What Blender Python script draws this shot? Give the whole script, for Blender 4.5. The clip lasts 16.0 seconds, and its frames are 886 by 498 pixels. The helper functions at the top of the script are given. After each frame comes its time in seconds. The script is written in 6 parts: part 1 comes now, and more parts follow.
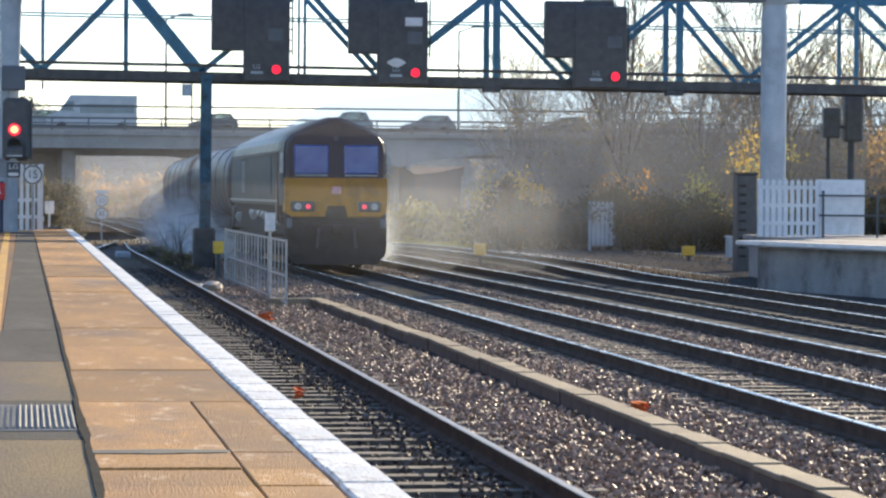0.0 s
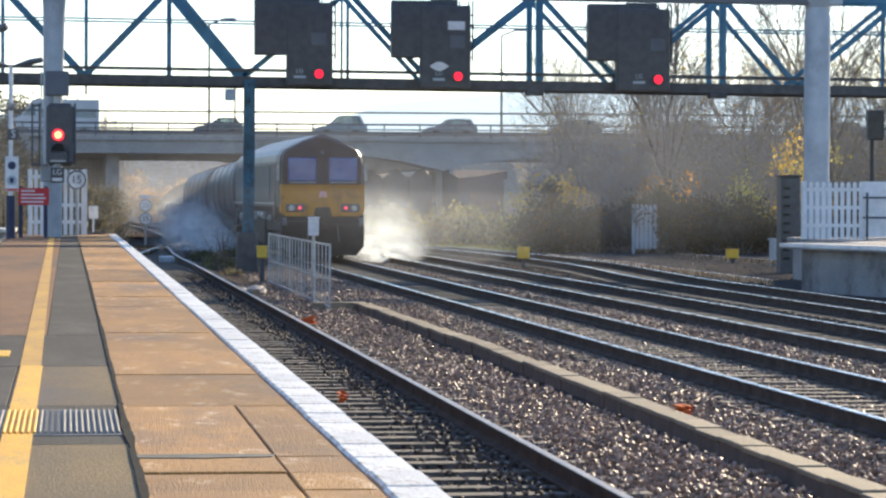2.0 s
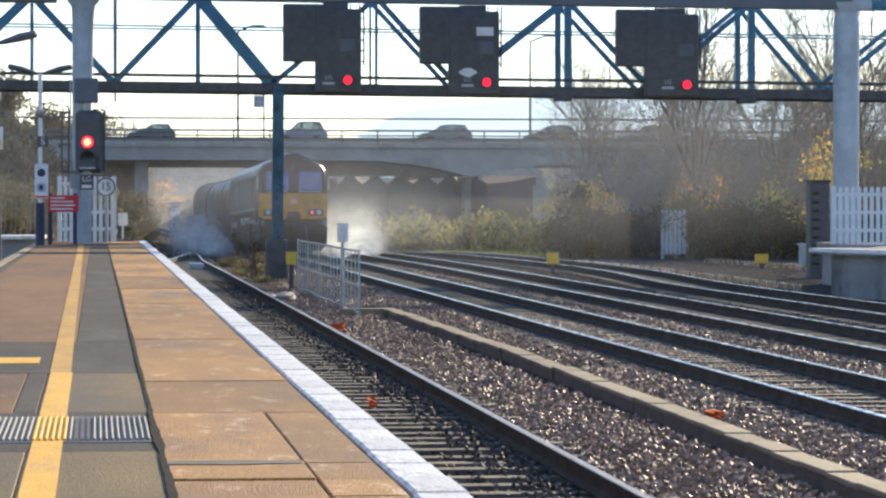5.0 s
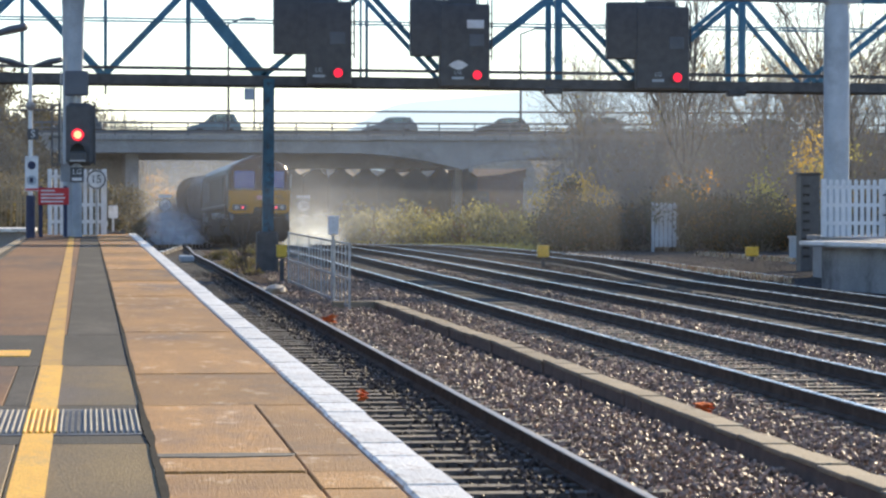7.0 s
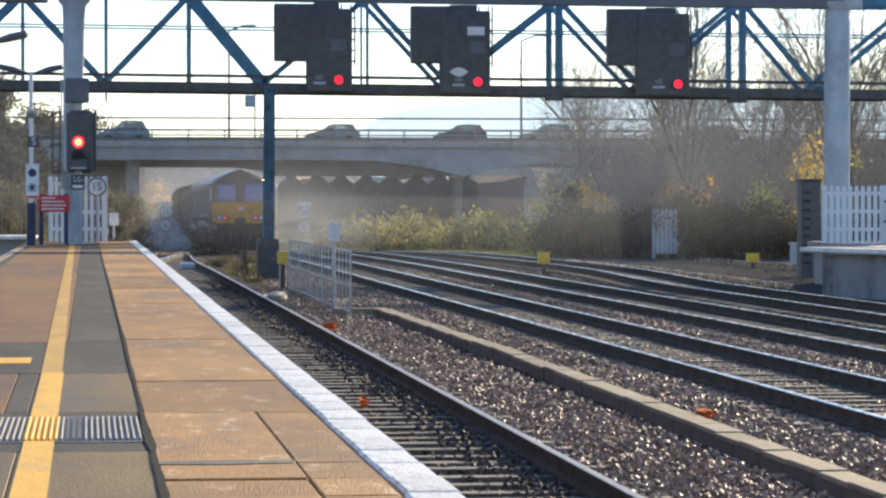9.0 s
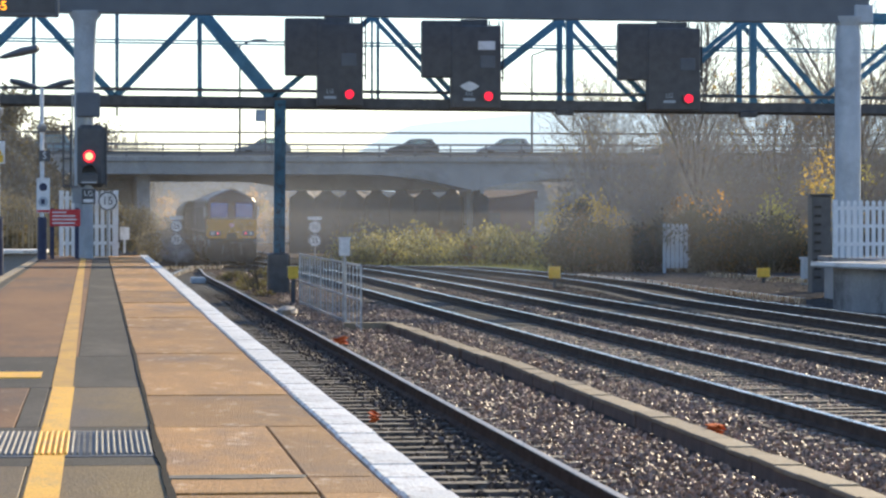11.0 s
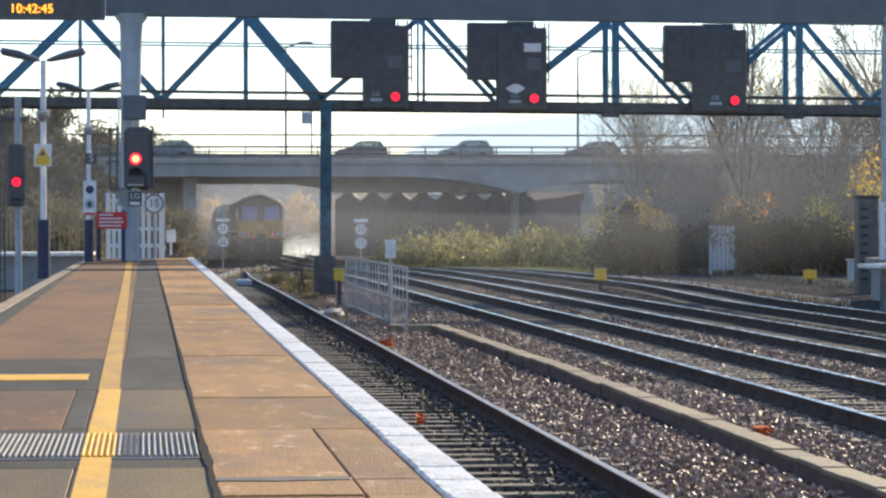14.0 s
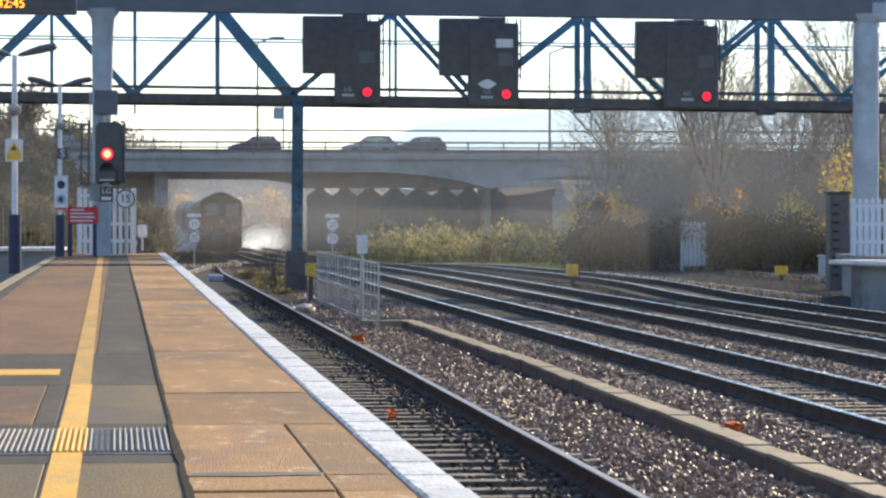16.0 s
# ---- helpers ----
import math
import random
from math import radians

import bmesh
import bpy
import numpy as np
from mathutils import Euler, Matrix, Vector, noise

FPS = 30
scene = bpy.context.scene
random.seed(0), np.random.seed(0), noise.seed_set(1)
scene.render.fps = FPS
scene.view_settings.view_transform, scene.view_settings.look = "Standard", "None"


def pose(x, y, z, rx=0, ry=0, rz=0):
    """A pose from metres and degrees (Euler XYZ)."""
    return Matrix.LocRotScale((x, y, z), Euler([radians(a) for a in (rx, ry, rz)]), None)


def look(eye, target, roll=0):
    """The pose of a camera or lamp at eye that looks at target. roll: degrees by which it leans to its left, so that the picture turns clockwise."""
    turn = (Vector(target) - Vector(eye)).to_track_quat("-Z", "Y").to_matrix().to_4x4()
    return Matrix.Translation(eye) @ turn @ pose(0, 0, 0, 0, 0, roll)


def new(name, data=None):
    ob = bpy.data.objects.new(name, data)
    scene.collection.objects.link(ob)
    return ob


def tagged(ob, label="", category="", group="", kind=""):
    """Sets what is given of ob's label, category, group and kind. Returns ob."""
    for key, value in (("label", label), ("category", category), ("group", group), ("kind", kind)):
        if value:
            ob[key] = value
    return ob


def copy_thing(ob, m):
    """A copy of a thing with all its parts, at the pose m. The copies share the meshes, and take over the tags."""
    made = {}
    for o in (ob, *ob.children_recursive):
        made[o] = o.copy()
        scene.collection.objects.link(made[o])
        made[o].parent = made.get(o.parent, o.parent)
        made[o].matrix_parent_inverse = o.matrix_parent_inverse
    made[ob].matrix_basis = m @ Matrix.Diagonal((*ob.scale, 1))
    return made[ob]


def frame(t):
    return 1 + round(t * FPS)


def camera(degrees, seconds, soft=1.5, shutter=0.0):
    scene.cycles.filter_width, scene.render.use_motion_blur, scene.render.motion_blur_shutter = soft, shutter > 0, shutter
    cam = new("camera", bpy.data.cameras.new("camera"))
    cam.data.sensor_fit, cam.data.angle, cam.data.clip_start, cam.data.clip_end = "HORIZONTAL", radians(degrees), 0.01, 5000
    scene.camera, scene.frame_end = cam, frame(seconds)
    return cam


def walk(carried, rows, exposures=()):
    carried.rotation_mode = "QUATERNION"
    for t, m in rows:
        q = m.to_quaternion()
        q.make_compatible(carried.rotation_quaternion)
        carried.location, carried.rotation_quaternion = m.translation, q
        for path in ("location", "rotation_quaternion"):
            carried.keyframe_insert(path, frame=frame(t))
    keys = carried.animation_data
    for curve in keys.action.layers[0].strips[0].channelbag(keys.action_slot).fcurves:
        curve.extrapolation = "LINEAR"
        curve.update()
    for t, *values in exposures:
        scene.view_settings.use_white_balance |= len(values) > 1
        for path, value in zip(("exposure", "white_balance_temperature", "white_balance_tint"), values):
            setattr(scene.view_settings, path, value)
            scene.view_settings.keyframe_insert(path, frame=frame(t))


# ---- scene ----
# Railway station: the end of a platform, four tracks, a signal gantry, a road bridge.
# World: +y runs along the tracks, the platform edge lies at x = 0, rail tops at z = 0.
EYE = Vector((-1.328, 0.0, 1.95))
cam = camera(15.99, 16.0, soft=2.4)


def aim(yaw, pitch, roll):
    a, b = radians(yaw), radians(pitch)
    return look(EYE, EYE + 50 * Vector((math.sin(a) * math.cos(b), math.cos(a) * math.cos(b), math.sin(b))), roll)


walk(cam, [(t, aim(a, b, c)) for t, a, b, c in (
        (0, 7.589, -1.004, 0.428),
        (0.5, 7.786, -1.105, 0.437),
        (1, 7.708, -1.110, 0.438),
        (1.5, 7.333, -1.194, 0.173),
        (2, 6.799, -0.942, 0.208),
        (2.5, 6.471, -0.759, 0.283),
        (3, 6.401, -0.630, 0.274),
        (3.5, 6.506, -0.618, 0.160),
        (4, 6.402, -0.669, 0.182),
        (6.5, 6.204, -0.978, -0.127),
        (7, 6.443, -0.967, 0.051),
        (7.5, 6.302, -1.171, 0.132),
        (8, 6.375, -1.307, 0.050),
        (8.5, 6.423, -1.156, 0.059),
        (9, 6.429, -0.842, -0.020),
        (11.5, 6.158, -0.562, -0.034),
        (12, 5.985, -0.522, -0.199),
        (12.5, 5.848, -0.455, -0.147),
        (13, 5.640, -0.521, -0.068),
        (13.5, 5.456, -0.499, -0.034),
        (14, 5.401, -0.540, -0.050),
        (14.5, 5.800, -0.627, -0.000),
        (15, 5.814, -0.628, -0.015),
        (15.5, 5.875, -0.590, 0.012),
        (16, 5.916, -0.621, 0.028))],
     exposures=((0, 0.82), (4, 0.75), (8, 0.68), (12, 0.69), (16, 0.69)))

# ---- light ----
SUN_AZ, SUN_EL = 33.0, 20.0
world = bpy.data.worlds.new("world")
scene.world = world
world.use_nodes = True
wn = world.node_tree
sky = wn.nodes.new("ShaderNodeTexSky")
sky.sky_type = "NISHITA"
sky.sun_disc = False
sky.sun_elevation, sky.sun_rotation = radians(SUN_EL), radians(SUN_AZ)
sky.air_density, sky.dust_density, sky.ozone_density = 1.0, 0.12, 2.5
tint = wn.nodes.new("ShaderNodeMix")
tint.data_type, tint.blend_type = "RGBA", "MULTIPLY"
tint.inputs[0].default_value, tint.inputs[7].default_value = 1.0, (0.99, 1.0, 1.12, 1)
wn.links.new(sky.outputs[0], tint.inputs[6])
wn.links.new(tint.outputs[2], wn.nodes["Background"].inputs[0])
wn.nodes["Background"].inputs[1].default_value = 0.13
sun = new("sun", bpy.data.lights.new("sun", "SUN"))
sun.data.energy, sun.data.angle, sun.data.color = 5.0, radians(0.6), (1.0, 0.83, 0.57)
sun_way = Vector((math.sin(radians(SUN_AZ)) * math.cos(radians(SUN_EL)), math.cos(radians(SUN_AZ)) * math.cos(radians(SUN_EL)), math.sin(radians(SUN_EL))))
sun.matrix_world = look(sun_way * 100, (0, 0, 0))

# ---- materials ----
def material(name, c1, c2, scale=8.0, rough=0.7, bump=0.2, metal=0.0, grain=60.0, depth=0.01, c3=None, spec=0.3, per_object=0.0, per_island=0.0, contrast=0.28, glow_through=0.0, stretch=1.0, wear=None):
    """Two colours mixed by coarse noise, darkened by fine grain, with a fine bump; c3: stains."""
    m = bpy.data.materials.new(name)
    m.use_nodes = True
    nt = m.node_tree
    n, l = nt.nodes, nt.links
    b = n["Principled BSDF"]
    co = n.new("ShaderNodeTexCoord")
    big = n.new("ShaderNodeTexNoise")
    big.inputs["Scale"].default_value, big.inputs["Detail"].default_value = scale, 5
    fine = n.new("ShaderNodeTexNoise")
    fine.inputs["Scale"].default_value, fine.inputs["Detail"].default_value = grain, 3
    where = co.outputs["Object"]
    if stretch != 1.0:
        mp = n.new("ShaderNodeMapping")
        mp.inputs["Scale"].default_value = (1, stretch, 1)
        l.new(where, mp.inputs[0])
        where = mp.outputs[0]
    l.new(where, big.inputs["Vector"])
    l.new(where, fine.inputs["Vector"])
    ramp = n.new("ShaderNodeValToRGB")
    ramp.color_ramp.elements[0].position, ramp.color_ramp.elements[1].position = 0.32, 0.68
    ramp.color_ramp.elements[0].color, ramp.color_ramp.elements[1].color = (*c1, 1), (*c2, 1)
    l.new(big.outputs[0], ramp.inputs[0])
    col = ramp.outputs[0]
    if c3:
        st = n.new("ShaderNodeTexNoise")
        st.inputs["Scale"].default_value, st.inputs["Detail"].default_value, st.inputs["Roughness"].default_value = scale * 0.37, 6, 0.7
        l.new(where, st.inputs["Vector"])
        sr = n.new("ShaderNodeMapRange")
        sr.inputs[1].default_value, sr.inputs[2].default_value = 0.52, 0.7
        l.new(st.outputs[0], sr.inputs[0])
        mx = n.new("ShaderNodeMix")
        mx.data_type = "RGBA"
        l.new(sr.outputs[0], mx.inputs[0])
        l.new(col, mx.inputs[6])
        mx.inputs[7].default_value = (*c3, 1)
        col = mx.outputs[2]
    if wear:
        tone, wscale, lo, hi = wear
        st = n.new("ShaderNodeTexNoise")
        st.inputs["Scale"].default_value, st.inputs["Detail"].default_value, st.inputs["Roughness"].default_value = wscale, 8, 0.75
        l.new(where, st.inputs["Vector"])
        sr = n.new("ShaderNodeMapRange")
        sr.inputs[1].default_value, sr.inputs[2].default_value = lo, hi
        l.new(st.outputs[0], sr.inputs[0])
        mx = n.new("ShaderNodeMix")
        mx.data_type = "RGBA"
        l.new(sr.outputs[0], mx.inputs[0])
        l.new(col, mx.inputs[6])
        mx.inputs[7].default_value = (*tone, 1)
        col = mx.outputs[2]
    hs = n.new("ShaderNodeHueSaturation")
    mr = n.new("ShaderNodeMapRange")
    mr.inputs[3].default_value, mr.inputs[4].default_value = 1 - contrast, 1 + contrast
    l.new(fine.outputs[0], mr.inputs[0])
    val = mr.outputs[0]
    for amount, node, out in ((per_object, "ShaderNodeObjectInfo", "Random"), (per_island, "ShaderNodeNewGeometry", "Random Per Island")):
        if amount:
            src = n.new(node)
            r2 = n.new("ShaderNodeMapRange")
            r2.inputs[3].default_value, r2.inputs[4].default_value = 1 - amount, 1 + amount
            l.new(src.outputs[out], r2.inputs[0])
            mu = n.new("ShaderNodeMath")
            mu.operation = "MULTIPLY"
            l.new(val, mu.inputs[0])
            l.new(r2.outputs[0], mu.inputs[1])
            val = mu.outputs[0]
    l.new(val, hs.inputs["Value"])
    l.new(col, hs.inputs["Color"])
    l.new(hs.outputs[0], b.inputs["Base Color"])
    b.inputs["Metallic"].default_value = metal
    b.inputs["Specular IOR Level"].default_value = spec
    rr = n.new("ShaderNodeMapRange")
    rr.inputs[3].default_value, rr.inputs[4].default_value = max(rough - 0.12, 0.03), min(rough + 0.12, 1)
    l.new(big.outputs[0], rr.inputs[0])
    l.new(rr.outputs[0], b.inputs["Roughness"])
    if bump:
        bp = n.new("ShaderNodeBump")
        bp.inputs["Strength"].default_value, bp.inputs["Distance"].default_value = bump, depth
        l.new(fine.outputs[0], bp.inputs["Height"])
        l.new(bp.outputs[0], b.inputs["Normal"])
    if glow_through:
        t, mx = n.new("ShaderNodeBsdfTranslucent"), n.new("ShaderNodeMixShader")
        l.new(hs.outputs[0], t.inputs[0])
        mx.inputs[0].default_value = glow_through
        l.new(b.outputs[0], mx.inputs[1])
        l.new(t.outputs[0], mx.inputs[2])
        l.new(mx.outputs[0], n["Material Output"].inputs[0])
    return m


def glow(name, colour, strength):
    m = bpy.data.materials.new(name)
    m.use_nodes = True
    b = m.node_tree.nodes["Principled BSDF"]
    b.inputs["Base Color"].default_value = (*colour, 1)
    b.inputs["Emission Color"].default_value = (*colour, 1)
    b.inputs["Emission Strength"].default_value = strength
    return m


M_RAIL_DULL = material("rail_dull_steel", (0.26, 0.21, 0.16), (0.4, 0.33, 0.25), 3, 0.42, 0.05, 0.7, 40)
M_RAIL_TOP = material("rail_polished_steel", (0.5, 0.45, 0.38), (0.74, 0.68, 0.6), 3, 0.27, 0.05, 1.0, 40)
M_RAIL = material("rail_rust", (0.075, 0.054, 0.042), (0.13, 0.097, 0.076), 4, 0.9, 0.3, 0.0, 50, spec=0.08)
M_SLEEPER = material("sleeper_concrete", (0.1, 0.087, 0.07), (0.2, 0.175, 0.14), 6, 0.75, 0.3, per_object=0.2)
M_STONE = material("ballast_stone", (0.24, 0.155, 0.105), (0.43, 0.29, 0.205), 30, 0.55, 0.2, grain=120, spec=0.4, per_island=0.55)
M_COPING = material("coping_white_paint", (0.72, 0.7, 0.65), (0.84, 0.82, 0.77), 9, 0.5, 0.35, grain=70, c3=(0.5, 0.47, 0.41), per_object=0.1, spec=0.15, contrast=0.4, stretch=0.4, wear=((0.33, 0.24, 0.16), 11, 0.53, 0.66))
M_SLAB = material("platform_slab_brown", (0.28, 0.142, 0.041), (0.41, 0.212, 0.064), 2.5, 0.7, 0.6, grain=110, spec=0.22, c3=(0.17, 0.105, 0.065), per_object=0.26, wear=((0.62, 0.47, 0.32), 5, 0.565, 0.72), contrast=0.7, depth=0.015, stretch=0.3)
M_SLAB_GREY = material("platform_slab_beige", (0.16, 0.112, 0.05), (0.25, 0.178, 0.082), 1.5, 0.65, 0.5, grain=90, contrast=0.6, spec=0.1, stretch=0.3, c3=(0.15, 0.115, 0.08), per_object=0.06)
M_TARMAC = material("platform_tarmac", (0.055, 0.051, 0.044), (0.084, 0.078, 0.068), 3, 0.8, 0.5, grain=90, contrast=0.5, spec=0.1, c3=(0.11, 0.097, 0.083), stretch=0.3, wear=((0.15, 0.13, 0.11), 11, 0.58, 0.75))
M_TARMAC_RED = material("platform_tarmac_brown", (0.19, 0.1, 0.05), (0.26, 0.142, 0.073), 1.2, 0.8, 0.4, grain=90, contrast=0.6, spec=0.12, c3=(0.13, 0.09, 0.07), stretch=0.3, wear=((0.36, 0.26, 0.18), 8, 0.58, 0.76))
M_YELLOW_LINE = material("yellow_line_paint", (0.78, 0.42, 0.04), (0.88, 0.5, 0.065), 6, 0.7, 0.3, grain=120, c3=(0.6, 0.36, 0.1), stretch=0.3, contrast=0.4, wear=((0.4, 0.28, 0.14), 22, 0.58, 0.72))
M_YELLOW_DULL = material("yellow_line_dull", (0.5, 0.27, 0.03), (0.62, 0.35, 0.05), 5, 0.65, 0.3, grain=120, c3=(0.36, 0.21, 0.05), stretch=0.3, wear=((0.22, 0.16, 0.09), 9, 0.58, 0.74))
M_IRON = material("cast_iron", (0.17, 0.16, 0.145), (0.29, 0.275, 0.25), 12, 0.75, 0.3, 0.2)
M_BRICK = material("platform_wall_brick", (0.13, 0.09, 0.07), (0.2, 0.14, 0.11), 4, 0.8, 0.5)
M_CONC = material("concrete", (0.21, 0.165, 0.105), (0.34, 0.265, 0.17), 2, 0.75, 0.5, c3=(0.2, 0.175, 0.14), per_object=0.2, contrast=0.5, stretch=0.4, wear=((0.18, 0.16, 0.11), 9, 0.54, 0.7))
M_BRIDGE = material("bridge_concrete", (0.29, 0.29, 0.28), (0.39, 0.385, 0.37), 0.35, 0.85, 0.3, grain=6, c3=(0.19, 0.19, 0.185), contrast=0.35)
M_WALL = material("platform_wall_grey", (0.25, 0.245, 0.245), (0.36, 0.35, 0.345), 1.2, 0.85, 0.4, grain=20, c3=(0.08, 0.078, 0.075))
M_BLUE = material("gantry_blue_paint", (0.05, 0.16, 0.25), (0.085, 0.23, 0.34), 3, 0.5, 0.1, grain=40, c3=(0.06, 0.12, 0.16))
M_BLUE_POST = material("weathered_blue_paint", (0.022, 0.075, 0.115), (0.055, 0.15, 0.22), 2.2, 0.55, 0.2, grain=30, c3=(0.05, 0.06, 0.065), wear=((0.035, 0.03, 0.028), 5, 0.5, 0.66))
# Also lends its dark colour to the bridge columns as painted shade.
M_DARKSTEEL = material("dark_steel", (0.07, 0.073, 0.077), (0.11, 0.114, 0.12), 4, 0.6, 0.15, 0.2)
M_BLACK = material("black_paint", (0.085, 0.086, 0.089), (0.115, 0.116, 0.12), 5, 0.55, 0.1)
M_GREY = material("grey_paint", (0.34, 0.39, 0.44), (0.45, 0.5, 0.55), 2, 0.5, 0.1, c3=(0.3, 0.33, 0.36))
M_BEAM = material("beam_grey_paint", (0.11, 0.125, 0.145), (0.15, 0.165, 0.185), 1.2, 0.55, 0.1)
M_WHITE = material("white_paint", (0.68, 0.69, 0.7), (0.82, 0.83, 0.84), 5, 0.5, 0.1, c3=(0.55, 0.55, 0.54))
M_RED_SIGN = material("red_sign", (0.5, 0.03, 0.04), (0.6, 0.045, 0.05), 5, 0.4, 0.03)
M_GALV = material("galvanised_steel", (0.3, 0.31, 0.32), (0.44, 0.45, 0.46), 8, 0.4, 0.1, 0.5)
M_YELLOW = material("yellow_plastic", (0.75, 0.45, 0.05), (0.85, 0.55, 0.08), 6, 0.45, 0.1)
M_NAVY = material("navy_paint", (0.025, 0.03, 0.07), (0.04, 0.05, 0.1), 5, 0.45, 0.1)
M_TAR = material("tar", (0.02, 0.019, 0.018), (0.035, 0.033, 0.031), 6, 0.95, 0.3, spec=0.05)
M_BARK = material("bark", (0.085, 0.074, 0.064), (0.15, 0.13, 0.11), 5, 0.9, 0.3, grain=30)
M_TWIG = material("twig", (0.2, 0.175, 0.148), (0.3, 0.262, 0.218), 2, 0.9, 0.0)
M_LEAF_Y = material("leaf_yellow", (0.5, 0.33, 0.05), (0.62, 0.42, 0.08), 1.0, 0.6, 0.0, per_island=0.4, glow_through=0.45)
M_LEAF_O = material("leaf_orange", (0.6, 0.27, 0.04), (0.7, 0.36, 0.06), 1.0, 0.6, 0.0, per_island=0.4, glow_through=0.45)
M_LEAF_G = material("leaf_green", (0.16, 0.16, 0.06), (0.3, 0.27, 0.1), 0.8, 0.6, 0.0, per_island=0.6, glow_through=0.38)
M_LEAF_D = material("leaf_dark", (0.036, 0.042, 0.026), (0.075, 0.078, 0.046), 0.6, 0.7, 0.0, per_island=0.5, glow_through=0.2)
M_RED_GLOW = glow("red_signal_light", (1.0, 0.012, 0.04), 0.95)
M_WHITE_GLOW = glow("white_signal_core", (1.0, 0.22, 0.1), 2.6)
M_AMBER_GLOW = glow("amber_display", (1.0, 0.36, 0.02), 2.0)

# ---- mesh helpers ----
class Mesh:
    """Collects vertices and faces of one part."""

    def __init__(self):
        self.v, self.f = [], []

    def add(self, verts, faces):
        o = len(self.v)
        self.v += [tuple(p) for p in verts]
        self.f += [tuple(i + o for i in f) for f in faces]
        return self

    def box(self, x0, x1, y0, y1, z0, z1, m=None, bevel=0.0):
        if bevel:
            vs, fs = [], []
            b = bevel
            c = [((x0, x1)[i], (y0, y1)[j], (z0, z1)[k], (1, -1)[i], (1, -1)[j], (1, -1)[k]) for i in (0, 1) for j in (0, 1) for k in (0, 1)]
            for x, y, z, sx, sy, sz in c:
                vs += [(x, y + sy * b, z + sz * b), (x + sx * b, y, z + sz * b), (x + sx * b, y + sy * b, z)]
            def q(axis, ids):
                return tuple(i * 3 + axis for i in ids)
            fs = [q(0, (0, 1, 3, 2)), q(0, (4, 6, 7, 5)), q(1, (0, 4, 5, 1)), q(1, (2, 3, 7, 6)), q(2, (0, 2, 6, 4)), q(2, (1, 5, 7, 3))]
            for a, bb, ax, ay in ((0, 1, 0, 1), (2, 3, 0, 1), (4, 5, 0, 1), (6, 7, 0, 1), (0, 2, 0, 2), (1, 3, 0, 2), (4, 6, 0, 2), (5, 7, 0, 2), (0, 4, 1, 2), (1, 5, 1, 2), (2, 6, 1, 2), (3, 7, 1, 2)):
                fs.append((a * 3 + ax, bb * 3 + ax, bb * 3 + ay, a * 3 + ay))
            for i in range(8):
                fs.append((i * 3, i * 3 + 1, i * 3 + 2))
        else:
            vs = [(x, y, z) for x in (x0, x1) for y in (y0, y1) for z in (z0, z1)]
            fs = [(0, 1, 3, 2), (4, 6, 7, 5), (0, 4, 5, 1), (2, 3, 7, 6), (0, 2, 6, 4), (1, 5, 7, 3)]
        if m is not None:
            vs = [m @ Vector(p) for p in vs]
        return self.add(vs, fs)

    def tube(self, p0, p1, r0, r1=None, n=10, cap=True):
        p0, p1 = Vector(p0), Vector(p1)
        r1 = r0 if r1 is None else r1
        d = (p1 - p0).normalized()
        u = d.orthogonal().normalized()
        w = d.cross(u)
        ring = lambda p, r: [p + r * (math.cos(2 * math.pi * i / n) * u + math.sin(2 * math.pi * i / n) * w) for i in range(n)]
        fs = [(i, (i + 1) % n, n + (i + 1) % n, n + i) for i in range(n)]
        if cap:
            fs += [tuple(range(n))[::-1], tuple(range(n, 2 * n))]
        return self.add(ring(p0, r0) + ring(p1, r1), fs)

    def bar(self, p0, p1, w, h, roll=(0, 0, 1)):
        """A rectangular bar from p0 to p1, w across and h along roll."""
        p0, p1 = Vector(p0), Vector(p1)
        d = (p1 - p0).normalized()
        s = d.cross(Vector(roll)).normalized()
        u = s.cross(d)
        vs = [p + a * s * w / 2 + b * u * h / 2 for p in (p0, p1) for a, b in ((-1, -1), (1, -1), (1, 1), (-1, 1))]
        return self.add(vs, [(0, 1, 2, 3), (7, 6, 5, 4), (0, 4, 5, 1), (1, 5, 6, 2), (2, 6, 7, 3), (3, 7, 4, 0)])

    def prism(self, outline, a, b, axis="y"):
        """A closed outline (x, z) for axis y, or (y, z) for axis x, or (x, y) for axis z, drawn out from a to b."""
        n = len(outline)
        put = {"y": lambda p, t: (p[0], t, p[1]), "x": lambda p, t: (t, p[0], p[1]), "z": lambda p, t: (p[0], p[1], t)}[axis]
        vs = [put(p, a) for p in outline] + [put(p, b) for p in outline]
        return self.add(vs, [tuple(range(n))[::-1], tuple(range(n, 2 * n))] + [(i, (i + 1) % n, n + (i + 1) % n, n + i) for i in range(n)])

    def loft(self, rings, cap=True, closed=True):
        n = len(rings[0])
        fs = []
        for k in range(len(rings) - 1):
            for i in range(n if closed else n - 1):
                fs.append((k * n + i, k * n + (i + 1) % n, (k + 1) * n + (i + 1) % n, (k + 1) * n + i))
        if cap:
            fs += [tuple(range(n))[::-1], tuple(range((len(rings) - 1) * n, len(rings) * n))]
        return self.add([p for r in rings for p in r], fs)

    def disc(self, c, r, normal=(0, -1, 0), n=24, thick=0.02):
        c = Vector(c)
        return self.tube(c, c + Vector(normal) * thick, r, r, n)

